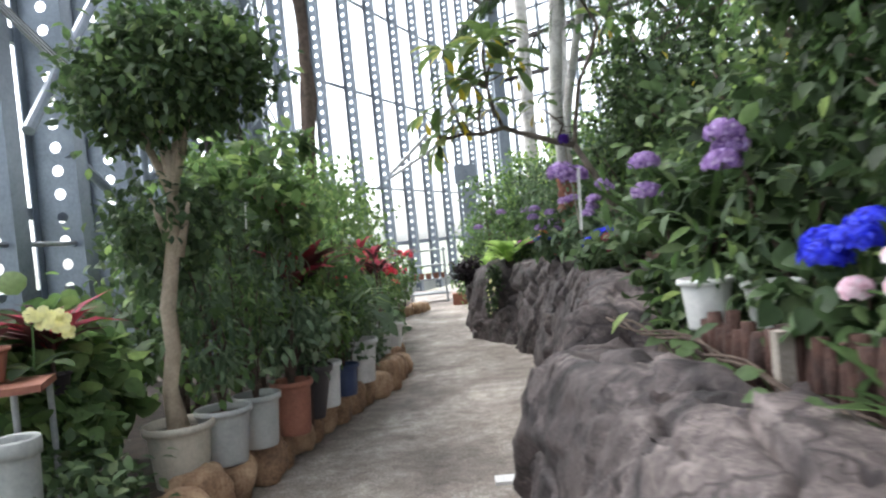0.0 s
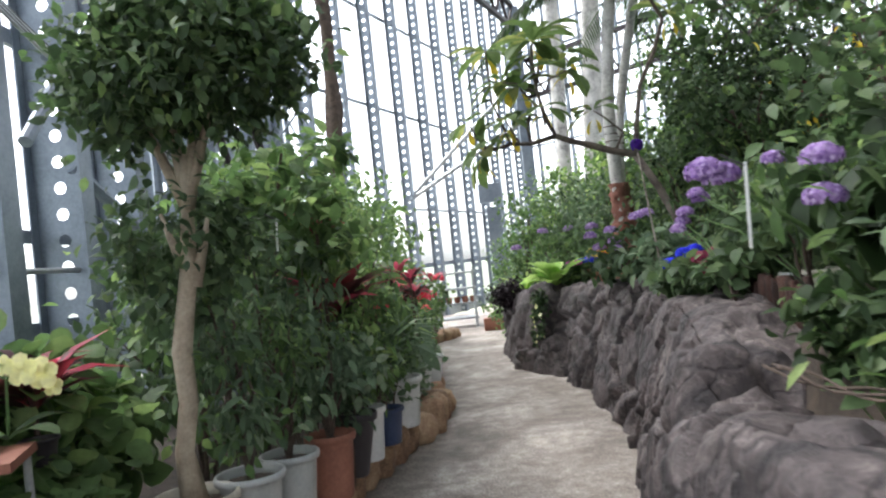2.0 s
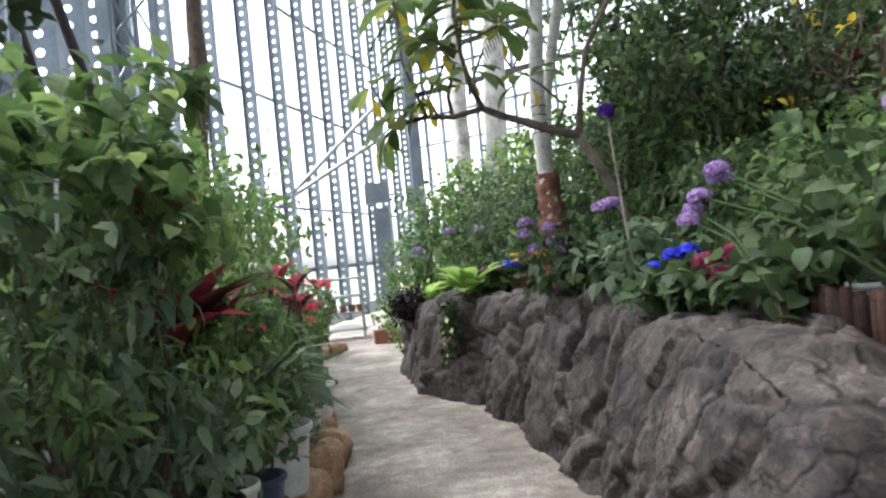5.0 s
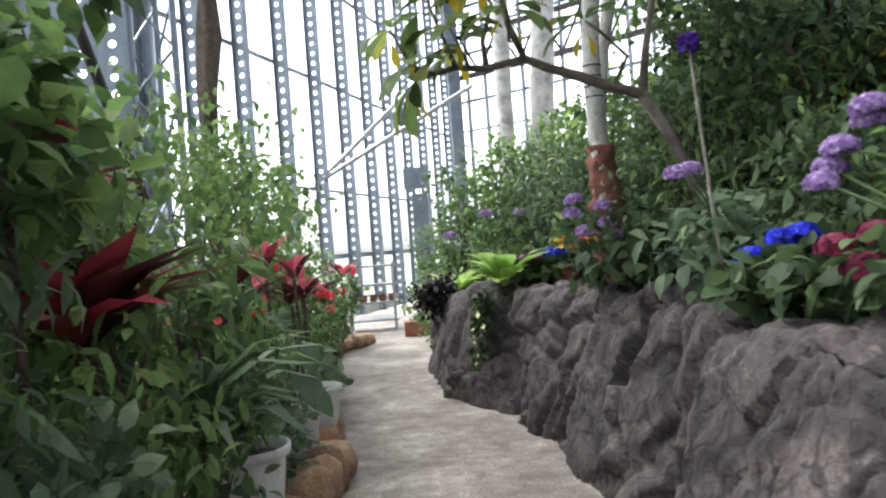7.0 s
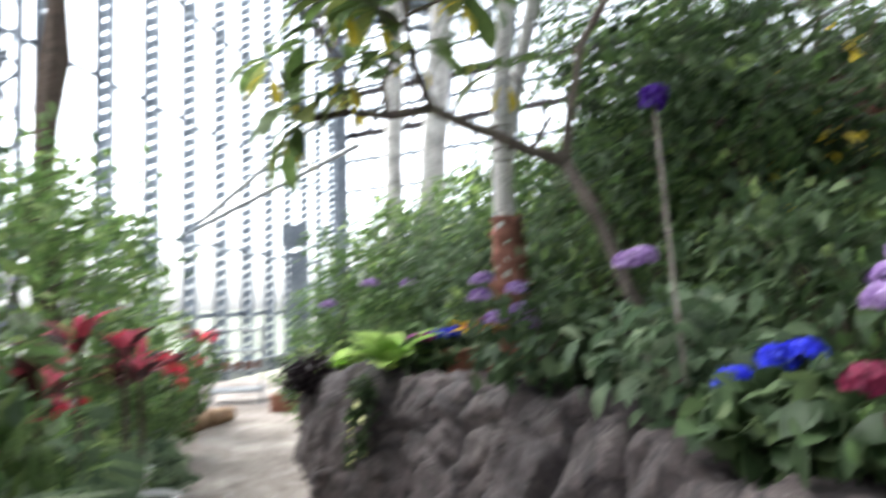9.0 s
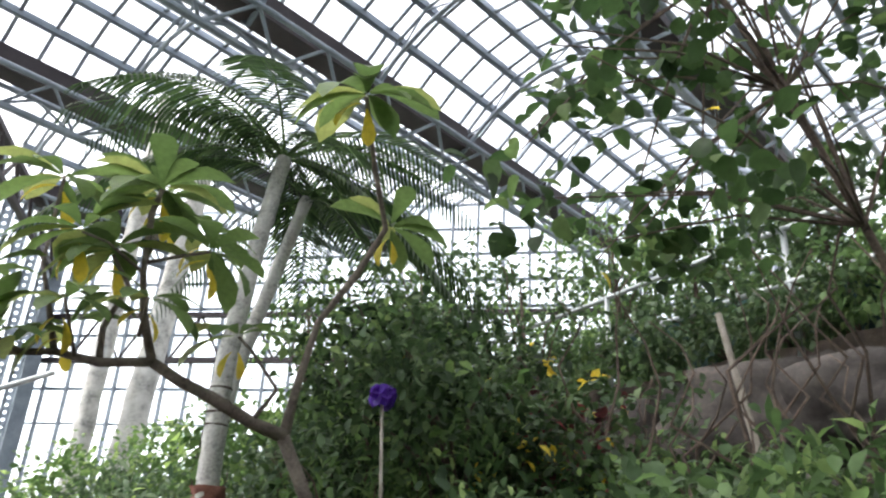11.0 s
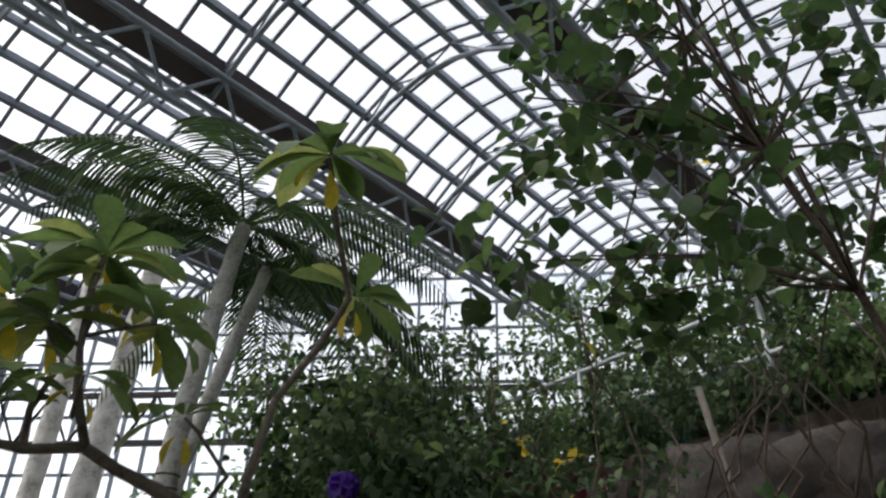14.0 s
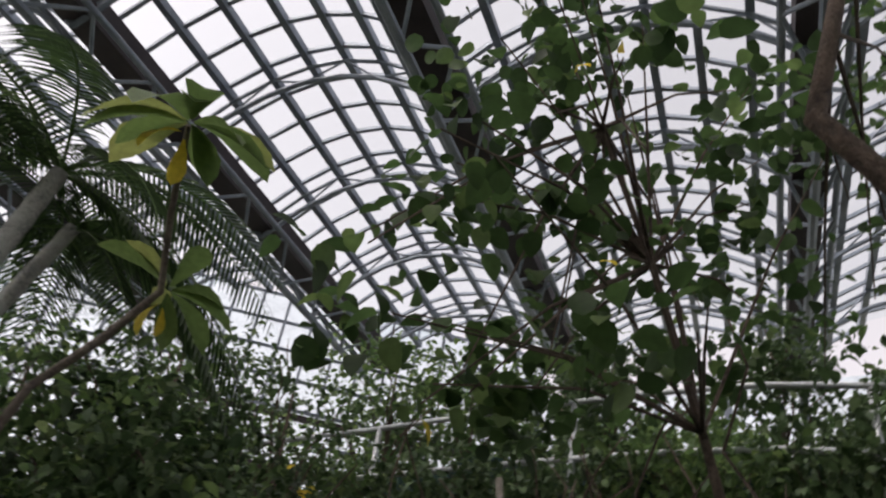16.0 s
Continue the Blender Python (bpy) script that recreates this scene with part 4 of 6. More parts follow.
# arching grassy plant and broad grey-green leaves
for i, (x, y, n, L, m) in enumerate(((-0.95, 6.45, 34, 0.6, L_LIGHT), (-1.0, 7.1, 30, 0.5, L_LIGHT), (-0.86, 5.55, 44, 0.52, L_BLUISH))):
    tuft("spider_plant", (x, y, 0.72), n, L, m, "arching strap-leaved plant by the path", "strap", 140 + i, "plant", 0.9, 0.0, None, "strap-leaved plants")
t = thing("caladium", (-0.78, 7.25, 0.2), "tall plant with broad grey-green heart leaves", "plant")
rng = random.Random(8)
pos, way, nor, size = [], [], [], []
for i in range(9):
    x, y, z = -0.8 + rng.uniform(-0.18, 0.12), 7.3 + rng.uniform(-0.35, 0.35), rng.uniform(0.45, 1.1)
    part("stalk", Shape().tube([(-0.85, 7.3, 0.2), ((x - 0.85) / 2, (y + 7.3) / 2, z * 0.6), (x, y, z)], [0.008, 0.006, 0.004], 5), L_BLUISH, t)
    pos.append((x, y, z)), way.append((rng.uniform(0, 1), rng.uniform(-1, 0.2), -0.7)), nor.append((0.4, -0.5, 0.8)), size.append(rng.uniform(0.16, 0.26))
for p, w, o, s in zip(pos, way, nor, size):
    leaf_mesh("leaf_blade", [p], [w], [o], [s], L_BLUISH, t, "round")


# anthurium with one red flower among pale round leaves
an = thing("anthurium", (-0.88, 5.82, 0.2), "anthurium with pale green round leaves and a red flower", "flower")
rng = random.Random(21)
for i in range(7):
    x, y, z = -0.86 + rng.uniform(-0.14, 0.12), 5.78 + rng.uniform(-0.16, 0.16), rng.uniform(0.98, 1.16)
    part("stalk", Shape().tube([(-0.88, 5.82, 0.2), (-0.87, 5.80, 0.7), (x, y, z)], [0.006, 0.005, 0.003], 5), L_MID, an)
    leaf_mesh("leaf_blade", [(x, y, z)], [(rng.uniform(-0.6, 0.6), -0.8, -0.3)], [(0.1, -0.6, 0.8)], [rng.uniform(0.09, 0.13)], L_LIME if i % 2 else L_LIGHT, an, "round")
part("flower_stalk", Shape().tube([(-0.88, 5.82, 0.2), (-0.85, 5.76, 0.8), (-0.82, 5.7, 1.12)], [0.005, 0.004, 0.003], 5), L_MID, an)
leaf_mesh("flower", [(-0.82, 5.7, 1.12)] * 2, [(0.6, -0.7, 0.1), (-0.7, -0.5, 0.1)], [(0, -0.5, 1)] * 2, 0.075, F_RED, an, "round", "glossy red spathe")


# orchid, bromeliad planter and bench at the near end
def near_corner():
    b = thing("plant_bench", (-2.0, 2.85, 0.2), "low bench with a reddish board and steel legs", "bench")
    part("board", Shape().box((-2.35, 2.75, 0.92), (-1.72, 2.95, 0.92), 0.34, 0.03), TERRACOTTA, b, "reddish-brown board")
    for x, y in ((-2.3, 2.65), (-2.28, 2.9), (-1.8, 2.82), (-1.78, 3.06)):
        part("leg", Shape().tube([(x, y, 0.2), (x, y, 0.905)], 0.014, 8), PIPE, b)
    p = thing("planter", (-1.98, 2.92, 0.94), "terracotta planter on the bench", "pot")
    pot_parts(p, (-1.98, 2.92, 0.937), 0.11, 0.15, TERRACOTTA)
    o = thing("orchid", (-1.82, 3.18, 0.94), "pale yellow moth orchid in bloom", "flower")
    part("stem", Shape().tube([(-1.86, 3.1, 0.937), (-1.86, 3.12, 1.15), (-1.80, 3.16, 1.24), (-1.74, 3.18, 1.19)], [0.006, 0.005, 0.004, 0.003], 6), L_MID, o)
    for i, (x, y, z) in enumerate(((-1.81, 3.14, 1.18), (-1.75, 3.16, 1.16), (-1.73, 3.18, 1.11), (-1.87, 3.14, 1.2))):
        pos, way, nor = [], [], []
        for k in range(5):
            a = k * 1.2566 + 0.3
            pos.append((x, y, z)), way.append((math.cos(a), -0.15, math.sin(a))), nor.append((0.2, -1, 0.1))
        leaf_mesh("flower", pos, way, nor, 0.062 if i < 2 else 0.04, F_CREAM, o, "petal")
    pos, way, nor = [(-1.86, 3.1, 0.95)] * 5, [(1, -0.3, 0.3), (-1, 0.2, 0.25), (0.6, 0.7, 0.4), (-0.5, -0.9, 0.3), (0.1, -1, 0.2)], [(0, 0, 1)] * 5
    leaf_mesh("leaves", pos, way, nor, 0.22, L_DARK, o, "plum")
    for i, (x, y) in enumerate(((-2.15, 3.0), (-1.9, 3.35))):
        t2 = tuft("bromeliad", (x, y, 1.02), 16, 0.34, L_MAROON, "bromeliad with dark leaves and pink tips", "strap", 200 + i, "plant", 0.8, 0.0, L_RED)
        pot_parts(t2, (x, y, 0.937 if i == 0 else 0.8), 0.07, 0.1, BLACKPOT)
    c = thing("watering_can_tub", (-1.66, 2.55, 0.2), "pale grey metal tub standing in the leaves", "tub")
    pot_parts(c, (-1.66, 2.55, 0.2), 0.09, 0.58, GREYPOT)


near_corner()


# dark rough trunk and steel lattice by the west wall
def dark_tree():
    t = thing("tree", (-1.62, 10.0, 0.2), "tall slim tree with dark peeling bark", "tree")
    pts = [(-1.66 + 0.03 * math.sin(i * 1.1), 10.0 + 0.02 * i, 0.15 + i * 0.55) for i in range(18)]
    part("trunk", Shape().tube(pts, [0.10 - 0.003 * i for i in range(18)], 12, 1.2), BARK, t, "", True)
    crown("ivy", [((-1.62, 9.95, 2.2), (0.2, 0.2, 0.7))], 220, 0.08, L_LIGHT, t, "round", 9)
    crown("crown", [((-1.6, 10.3, 9.0), (0.9, 0.9, 0.5))], 900, 0.12, L_MID, t, "oval", 10)


dark_tree()


def lattice_mast(x, y, top, w=0.5):
    t = thing("lattice_mast", (x, y, 0.2), "tall triangular lattice column of grey steel tube", "truss", "lattice columns")
    feet = [(x, y), (x + w, y + 0.1), (x + w * 0.4, y + w * 0.9)]
    for fx, fy in feet:
        part("chord", Shape().tube([(fx, fy, 0.1), (fx, fy, top)], 0.045, 8), STEEL, t)
    z, i = 0.4, 0
    while z < top - 0.7:
        for k in range(3):
            a, b = feet[k], feet[(k + 1) % 3]
            p, q = ((*a, z), (*b, z + 0.6)) if i % 2 else ((*b, z), (*a, z + 0.6))
            part("lacing", Shape().tube([p, q], 0.02, 6), STEEL, t)
        z += 0.6
        i += 1


lattice_mast(-3.0, 12.3, 10.3)
lattice_mast(-3.0, 7.6, 10.3)


def wall_fittings():
    t = thing("guard_rail", (-3.05, 4.0, 1.6), "thin grey pipe rail along the glass wall", "rail")
    for z in (1.62, 0.95):
        part("rail", Shape().tube([(-3.12, -2, z), (-3.12, 7.4, z)], 0.022, 8), PIPE, t)
    for y in (-1, 1.5, 4.0, 6.5):
        part("bracket", Shape().box((-3.3, y, 1.6), (-3.1, y, 1.6), 0.03, 0.05), STEEL, t)
    for i, (p, q) in enumerate((((-3.1, 6.2, 2.4), (-2.5, 7.6, 1.2)), ((-3.1, 5.6, 2.5), (-3.05, 6.9, 3.9)), ((-3.0, 8.2, 6.0), (-2.4, 10.4, 2.0)), ((-3.0, 6.6, 7.0), (-2.75, 9.2, 2.6)))):
        b = thing("brace", p, "slanting grey steel brace tube at the wall", "brace", "wall braces")
        part("tube", Shape().tube([p, q], 0.05, 10), STEEL if i < 2 else DARKSTEEL, b)
    # bundles of cable swept along the wall
    c = thing("cable_bundle", (-3.0, 5.2, 4.2), "swept bundle of grey cables along the wall", "cables")
    for k in range(6):
        pts = [(-3.0 + 0.03 * k, 3.6 + 5.5 * u, 3.95 - 0.05 * k - 1.3 * u + 0.45 * (1 - (2 * u - 1) ** 2) * -0.5) for u in [i / 12 for i in range(13)]]
        part("cable", Shape().tube(pts, 0.012, 6), PIPE if k % 2 else CABLE, c)
    # junction box on the far wall
    j = thing("junction_box", (0.45, 21.6, 2.6), "grey steel cabinet on a far wall post", "box")
    ang = Vector((0.366, 0.931, 0))
    a = Vector((-3.4, 13.3, 0)) + ang * 10.7 + Vector((0.931, -0.366, 0)) * 0.42
    part("box", Shape().box(a + Vector((0, 0, 2.95)), a + Vector((0, 0, 3.5)), 0.66, 0.35, (0, 1, 0)), STEEL, j)
    part("cover", Shape().box(a + Vector((0.06, -0.16, 0.3)), a + Vector((0.06, -0.16, 2.8)), 0.42, 0.12, (0, 1, 0)), STEEL, j, "pale steel cover plate")
    # bright slanting struts before the far wall
    for i, (p, q) in enumerate((((-1.5, 18.6, 2.7), (1.6, 19.4, 5.6)), ((-1.2, 18.4, 2.9), (2.0, 18.8, 4.7)))):
        b = thing("strut", p, "pale slanting tube strut before the far wall", "brace", "far struts")
        part("tube", Shape().tube([p, q], 0.05, 8), PIPE, b)
    # corner column
    cc = thing("corner_column", (2.55, 28.0, 0), "thick dark steel corner column", "column")
    part("shaft", Shape().box((2.7, 28.1, 0), (2.7, 28.1, 10.3), 0.4, 0.4, (0, 1, 0)), STEEL, cc)


wall_fittings()


def far_stand():
    t = thing("plant_stand", (-0.2, 15.9, 0.0), "tiered grey steel plant stand at the path's end", "stand")
    for x in (-0.75, 0.0):
        for y in (15.7, 16.2):
            part("leg", Shape().tube([(x, y, 0), (x, y, 1.15)], 0.025, 6), PIPE, t)
    for z in (0.18, 0.48, 0.78, 1.1):
        part("shelf", Shape().box((-0.8, 15.95, z), (0.05, 15.95, z), 0.55, 0.03), PIPE, t)
    for i in range(5):
        p = thing("plant_pot", (-0.68 + 0.16 * i, 15.85, 0.5), "small terracotta pot on the plant stand", "pot", "pots on the stand")
        pot_parts(p, (-0.68 + 0.16 * i, 15.85, 0.495), 0.07, 0.12, TERRACOTTA)
    b = thing("trough", (0.35, 14.6, 0), "low red-brown planting trough with green leaves", "planter")
    part("box", Shape().box((0.1, 14.6, 0.12), (0.75, 14.6, 0.12), 0.3, 0.22), TERRACOTTA, b)
    crown("foliage", [((0.4, 14.6, 0.42), (0.35, 0.15, 0.2))], 260, 0.09, L_MID, b, "oval", 17)


far_stand()

# overhanging young tree with bright leaves behind the potted row
t = thing("young_tree", (-1.48, 4.85, 0.2), "young tree with bright green leaves leaning over the pots", "tree")
part("trunk", Shape().tube([(-1.48, 4.85, 0.18), (-1.45, 4.84, 0.8), (-1.36, 4.82, 1.4), (-1.25, 4.8, 1.85), (-1.2, 4.8, 2.1)], [0.022, 0.02, 0.016, 0.012, 0.007], 9, 0.3), BARK, t, "", True)
blobs = [((-1.12, 4.75, 1.80), (0.26, 0.28, 0.16)), ((-1.32, 4.95, 2.02), (0.30, 0.30, 0.16)), ((-1.0, 4.65, 1.58), (0.20, 0.24, 0.14)), ((-1.5, 4.6, 1.85), (0.24, 0.25, 0.15)), ((-1.05, 5.0, 2.12), (0.2, 0.22, 0.12))]
stems(t, (-1.36, 4.82, 1.4), [c for c, r in blobs], 0.010, BARK, "limb", 5)
crown("foliage", blobs, 520, 0.11, L_MID, t, "oval", 151, 0.25, 8, 0.3, "", 0.3)
crown("foliage", blobs, 150, 0.12, L_LIGHT, t, "oval", 152, 0.2, 4, 0.8, "paler young leaves", 0.3)
# lacy low leaves over the white pot by the path
for i, (x, y, z, rx, ry, rz, n, s) in enumerate(((-0.92, 4.75, 0.86, 0.20, 0.30, 0.16, 420, 0.075), (-0.84, 5.25, 0.84, 0.20, 0.32, 0.16, 460, 0.075), (-0.80, 5.75, 0.80, 0.18, 0.28, 0.15, 380, 0.07), (-1.15, 4.55, 1.05, 0.24, 0.28, 0.18, 380, 0.085))):
    shrub((x - 0.05, y, 0.2), [((x, y, z), (rx, ry, rz)), ((x - 0.1, y + 0.1, z - 0.2), (rx, ry, rz))], n, s, (L_BLUISH, L_LIGHT, L_BLUISH, L_LIGHT)[i], "lacy blue-green plant crowding the pots", "long" if i % 2 else "oval", 160 + i, "bedding_plant", "plant",
          "lacy plants by the pots", BARK, 0.006, None, 0.15, 7, None, 6, 0.2)

# thin canes that hold up the strap-leaved plants, and white plant labels
for x, y, z, h in ((-1.09, 4.0, 1.52, 0.15), (0.54, 2.66, 1.34, 0.24), (-1.46, 4.04, 1.84, 0.2)):
    t = thing("plant_label", (x, y, z), "white plastic plant label hanging from a stem", "label", "plant labels")
    part("tag", Shape().box((x, y, z), (x + 0.01, y, z + h), 0.009, 0.003, (0, 1, 0)), CARD, t)
    part("wire", Shape().tube([(x + 0.01, y, z + h - 0.01), (x - 0.05, y + 0.02, z + h + 0.03)], 0.003, 5), CABLE, t)

# a small drain lid in the path
dl = thing("drain_lid", (0.22, 3.86, 0.0), "small pale square drain lid in the path", "drain lid")
part("lid", Shape().box((0.16, 3.86, 0.008), (0.28, 3.86, 0.008), 0.12, 0.02), CARD, dl)


# ---- the planted bank ----
def bz(x, y):
    return bank_height(x, y)


def palisade(a, b, n, z, h, seed, label):
    """A low edging of upright split logs."""
    t = thing("log_edging", (*a, z), label, "edging", "log edgings")
    rng = random.Random(seed)
    A, B = Vector((*a, 0)), Vector((*b, 0))
    for i in range(n):
        p = A.lerp(B, (i + 0.5) / n)
        r = (B - A).length / n * 0.56
        hh = h * rng.uniform(0.8, 1.12)
        k = Vector((rng.uniform(-0.01, 0.01), rng.uniform(-0.01, 0.01), 0))
        part("log", Shape().tube([p + Vector((0, 0, z - 0.08)), p + k + Vector((0, 0, z + hh * 0.7)), p + k + Vector((0, 0, z + hh))], [r, r, r * 0.8], 9, 0.5), WOOD, t, "", True)
    return t


palisade((0.90, 2.42), (0.955, 1.10), 25, 0.76, 0.26, 3, "dark weathered log edging holding back the soil")
palisade((1.30, 4.75), (1.26, 3.85), 20, 0.93, 0.20, 4, "dark weathered log edging holding back the soil")
st = thing("wooden_stake", (0.86, 1.72, 0.7), "short grey square wooden stake by the edging", "stake")
part("stake", Shape().box((0.875, 1.755, 0.65), (0.875, 1.755, 1.03), 0.045, 0.045, (0, 1, 0)), GREYWOOD, st)


def bucket(at, r, h, mat=WHITEPOT, label="white plastic planter behind the log edging"):
    t = thing("planter", at, label, "pot", "white planters on the bank")
    pot_parts(t, at, r, h, mat)
    return t


bucket((0.96, 2.55, 0.93), 0.10, 0.19)
bucket((1.10, 2.30, 0.92), 0.10, 0.19)
bucket((1.46, 4.80, 0.97), 0.095, 0.18)
bucket((1.45, 4.45, 0.97), 0.095, 0.18)
bucket((1.43, 4.1, 0.97), 0.10, 0.2, CREAMPOT, "cream plastic planter behind the log edging")


def bloom_bush(at, blobs, n, size, leafmat, heads, petal, label, seed, kind="round", hr=0.07, hs=0.03, hn=45):
    t = shrub(at, blobs, n, size, leafmat, label, kind, seed, "flowering_shrub", "flowering shrub", "", BARK, 0.012, None, 0.4, 9)
    for i, c in enumerate(heads):
        part("flower_stalk", Shape().tube([(at[0], at[1], at[2] + 0.1), ((at[0] + c[0]) / 2, (at[1] + c[1]) / 2, (at[2] + c[2]) / 2 + 0.12), c], [0.008, 0.006, 0.004], 5), L_MID, t)
        flower_head(t, c, hr, petal, int(hn * 1.7), hs * 0.72, seed * 10 + i, 0.8)
    return t


# blue and pink hydrangeas near the start
bloom_bush((1.12, 1.75, 0.9), [((1.1, 1.75, 1.08), (0.24, 0.26, 0.10))], 150, 0.09, L_DARK, [(0.99, 1.72, 1.22), (1.04, 1.8, 1.25), (1.02, 1.62, 1.26), (1.10, 1.68, 1.29)], F_BLUE,
           "vivid blue hydrangea in full bloom", 61, "round", 0.066, 0.024, 60)
bloom_bush((1.05, 1.4, 0.88), [((1.1, 1.45, 1.0), (0.16, 0.2, 0.10))], 100, 0.09, L_DARK, [(1.06, 1.50, 1.22), (1.04, 1.47, 1.15), (1.0, 1.60, 1.14)], F_PINK,
           "pale pink hydrangea beside the path", 62, "round", 0.036, 0.03, 24)
# lilac bushes
bloom_bush((1.15, 3.1, 0.95), [((1.25, 3.05, 1.45), (0.28, 0.4, 0.25)), ((1.2, 2.75, 1.45), (0.2, 0.25, 0.15)), ((1.4, 3.4, 1.6), (0.3, 0.4, 0.25))], 190, 0.14, L_BROAD,
           [(0.93, 2.2, 1.52), (0.95, 2.22, 1.62), (0.98, 2.25, 1.57), (0.86, 2.86, 1.59), (0.86, 2.87, 1.47), (0.53, 2.93, 1.59), (0.585, 2.96, 1.57)], F_LILAC,
           "tall shrub with large heart leaves and lilac flower heads", 63, "round", 0.06, 0.024, 60)
bloom_bush((1.35, 4.1, 1.0), [((1.4, 4.1, 1.45), (0.26, 0.4, 0.2)), ((1.4, 4.5, 1.3), (0.25, 0.4, 0.18))], 360, 0.09, L_DARK,
           [(1.16, 3.9, 1.69), (1.06, 4.91, 1.52), (1.12, 4.86, 1.62), (1.15, 4.9, 1.59)], F_LILAC,
           "shrub with lilac flower heads above the rocks", 64, "round", 0.05, 0.022, 45)
bloom_bush((1.15, 4.55, 1.0), [((1.25, 4.75, 1.2), (0.2, 0.3, 0.14))], 160, 0.09, L_DARK,
           [(1.02, 4.94, 1.43), (1.05, 4.95, 1.47)], F_LILAC, "lilac flower heads leaning over the rocks", 69, "round", 0.045, 0.022, 45)
bloom_bush((1.30, 6.0, 1.0), [((1.25, 6.1, 1.25), (0.25, 0.4, 0.2))], 300, 0.11, L_BLUISH, [(1.08, 6.0, 1.57), (1.13, 6.05, 1.58), (1.03, 5.96, 1.56)], F_LILAC,
           "grey-green plant with a lilac flower head", 65, "oval", 0.05, 0.022, 40)
bloom_bush((1.25, 7.3, 1.0), [((1.2, 7.25, 1.28), (0.3, 0.4, 0.22))], 420, 0.10, L_DARK, [(1.09, 7.18, 1.50), (1.11, 7.2, 1.40), (0.92, 7.25, 1.47), (0.98, 7.2, 1.36), (0.95, 7.3, 1.55), (1.12, 7.15, 1.33)], F_LILAC,
           "shrub with small lilac flower heads", 66, "oval", 0.055, 0.024, 45)
bloom_bush((1.0, 10.4, 0.9), [((1.0, 10.4, 1.3), (0.4, 0.4, 0.3))], 420, 0.09, L_MID, [(0.85, 10.2, 1.62), (0.55, 10.9, 1.45), (1.2, 10.3, 1.62)], F_LILAC, "green shrub with pale lilac heads", 67, "oval", 0.07, 0.028, 40)
# blue cinerarias on the rock edge
bloom_bush((1.30, 5.55, 1.0), [((1.28, 5.5, 1.12), (0.26, 0.3, 0.12))], 300, 0.095, L_DARK, [(1.20, 5.5, 1.27), (1.26, 5.47, 1.285), (1.13, 5.58, 1.21)], F_BLUE,
           "deep blue cineraria above the rock edge", 68, "round", 0.055, 0.03, 32)
bloom_bush((1.36, 5.15, 1.0), [((1.34, 5.1, 1.12), (0.25, 0.25, 0.12))], 280, 0.095, L_DARK, [(1.22, 5.2, 1.24), (1.3, 5.12, 1.27), (1.38, 5.05, 1.25), (1.2, 5.05, 1.18)], F_MAROON,
           "wine-red cineraria above the rock edge", 71, "round", 0.065, 0.03, 32)
bloom_bush((1.15, 9.05, 0.93), [((1.15, 9.0, 1.1), (0.2, 0.2, 0.08))], 160, 0.09, L_DARK, [(1.18, 9.0, 1.22), (1.27, 9.05, 1.23), (1.12, 9.1, 1.2)], F_BLUE, "small blue flowers in a terracotta pot", 72, "round", 0.06, 0.028, 26)
bloom_bush((1.0, 9.15, 0.93), [((1.0, 9.1, 1.08), (0.18, 0.2, 0.08))], 120, 0.09, L_DARK, [(0.98, 9.05, 1.19), (1.06, 9.0, 1.2)], F_MAGENTA, "small magenta flowers above the rocks", 73, "round", 0.05, 0.028, 24)
rp = thing("plant_pot", (1.27, 8.9, 0.92), "terracotta pot on the bank", "pot")
pot_parts(rp, (1.27, 8.9, 0.92), 0.12, 0.2, TERRACOTTA)

# lime fern with a hanging variegated trail, and the black-leaved clump
tuft("fern", (0.80, 9.05, 0.98), 36, 0.42, L_LIME, "bright lime-green bird's nest fern on the rock", "plum", 31, "fern", 1.0)
tuft("fern", (0.55, 10.75, 0.85), 22, 0.34, L_LIME, "bright lime-green fern on the rock", "plum", 32, "fern", 0.9)
tr = thing("trailing_plant", (0.80, 9.05, 0.95), "variegated plant trailing down the rock face", "plant")
crown("foliage", [((0.60, 9.0, 0.78), (0.09, 0.12, 0.16)), ((0.52, 8.97, 0.52), (0.07, 0.09, 0.16))], 300, 0.05, L_BROAD, tr, "round", 33, 0.8, 5)
crown("pale_leaves", [((0.54, 8.95, 0.6), (0.06, 0.09, 0.28))], 15, 0.04, F_CREAM, tr, "round", 34, 0.8, 0)
bl = thing("black_leaved_plant", (0.36, 10.3, 0.75), "clump of almost black purple leaves on the rock", "plant")
crown("foliage", [((0.33, 10.3, 0.86), (0.24, 0.24, 0.17))], 1100, 0.06, L_BLACK, bl, "oval", 35, 0.3, 6, 0.2)

# round-leaved creeper and dry vine along the back of the near rock
cr = thing("creeper", (0.88, 2.3, 0.84), "round-leaved creeper over the back of the rock", "plant")
rngv = random.Random(14)
for i in range(16):
    y = 1.05 + i * 0.115 + rngv.uniform(-0.04, 0.04)
    x, z = 0.83 + rngv.uniform(-0.07, 0.06), 0.885 + rngv.uniform(0, 0.05)
    part("stalk", Shape().tube([(0.90, y + 0.03, 0.78), (x, y, z)], [0.003, 0.002], 5), L_MID, cr)
    leaf_mesh("leaf_blade", [(x, y, z)], [(-0.8, rngv.uniform(-0.8, 0.4), -0.1)], [(-0.25, -0.45, 1)], [rngv.uniform(0.055, 0.095)], L_MID, cr, "round")
vn = thing("dry_vine", (0.82, 2.0, 0.86), "thin dry brown vine lying along the rock", "vine")
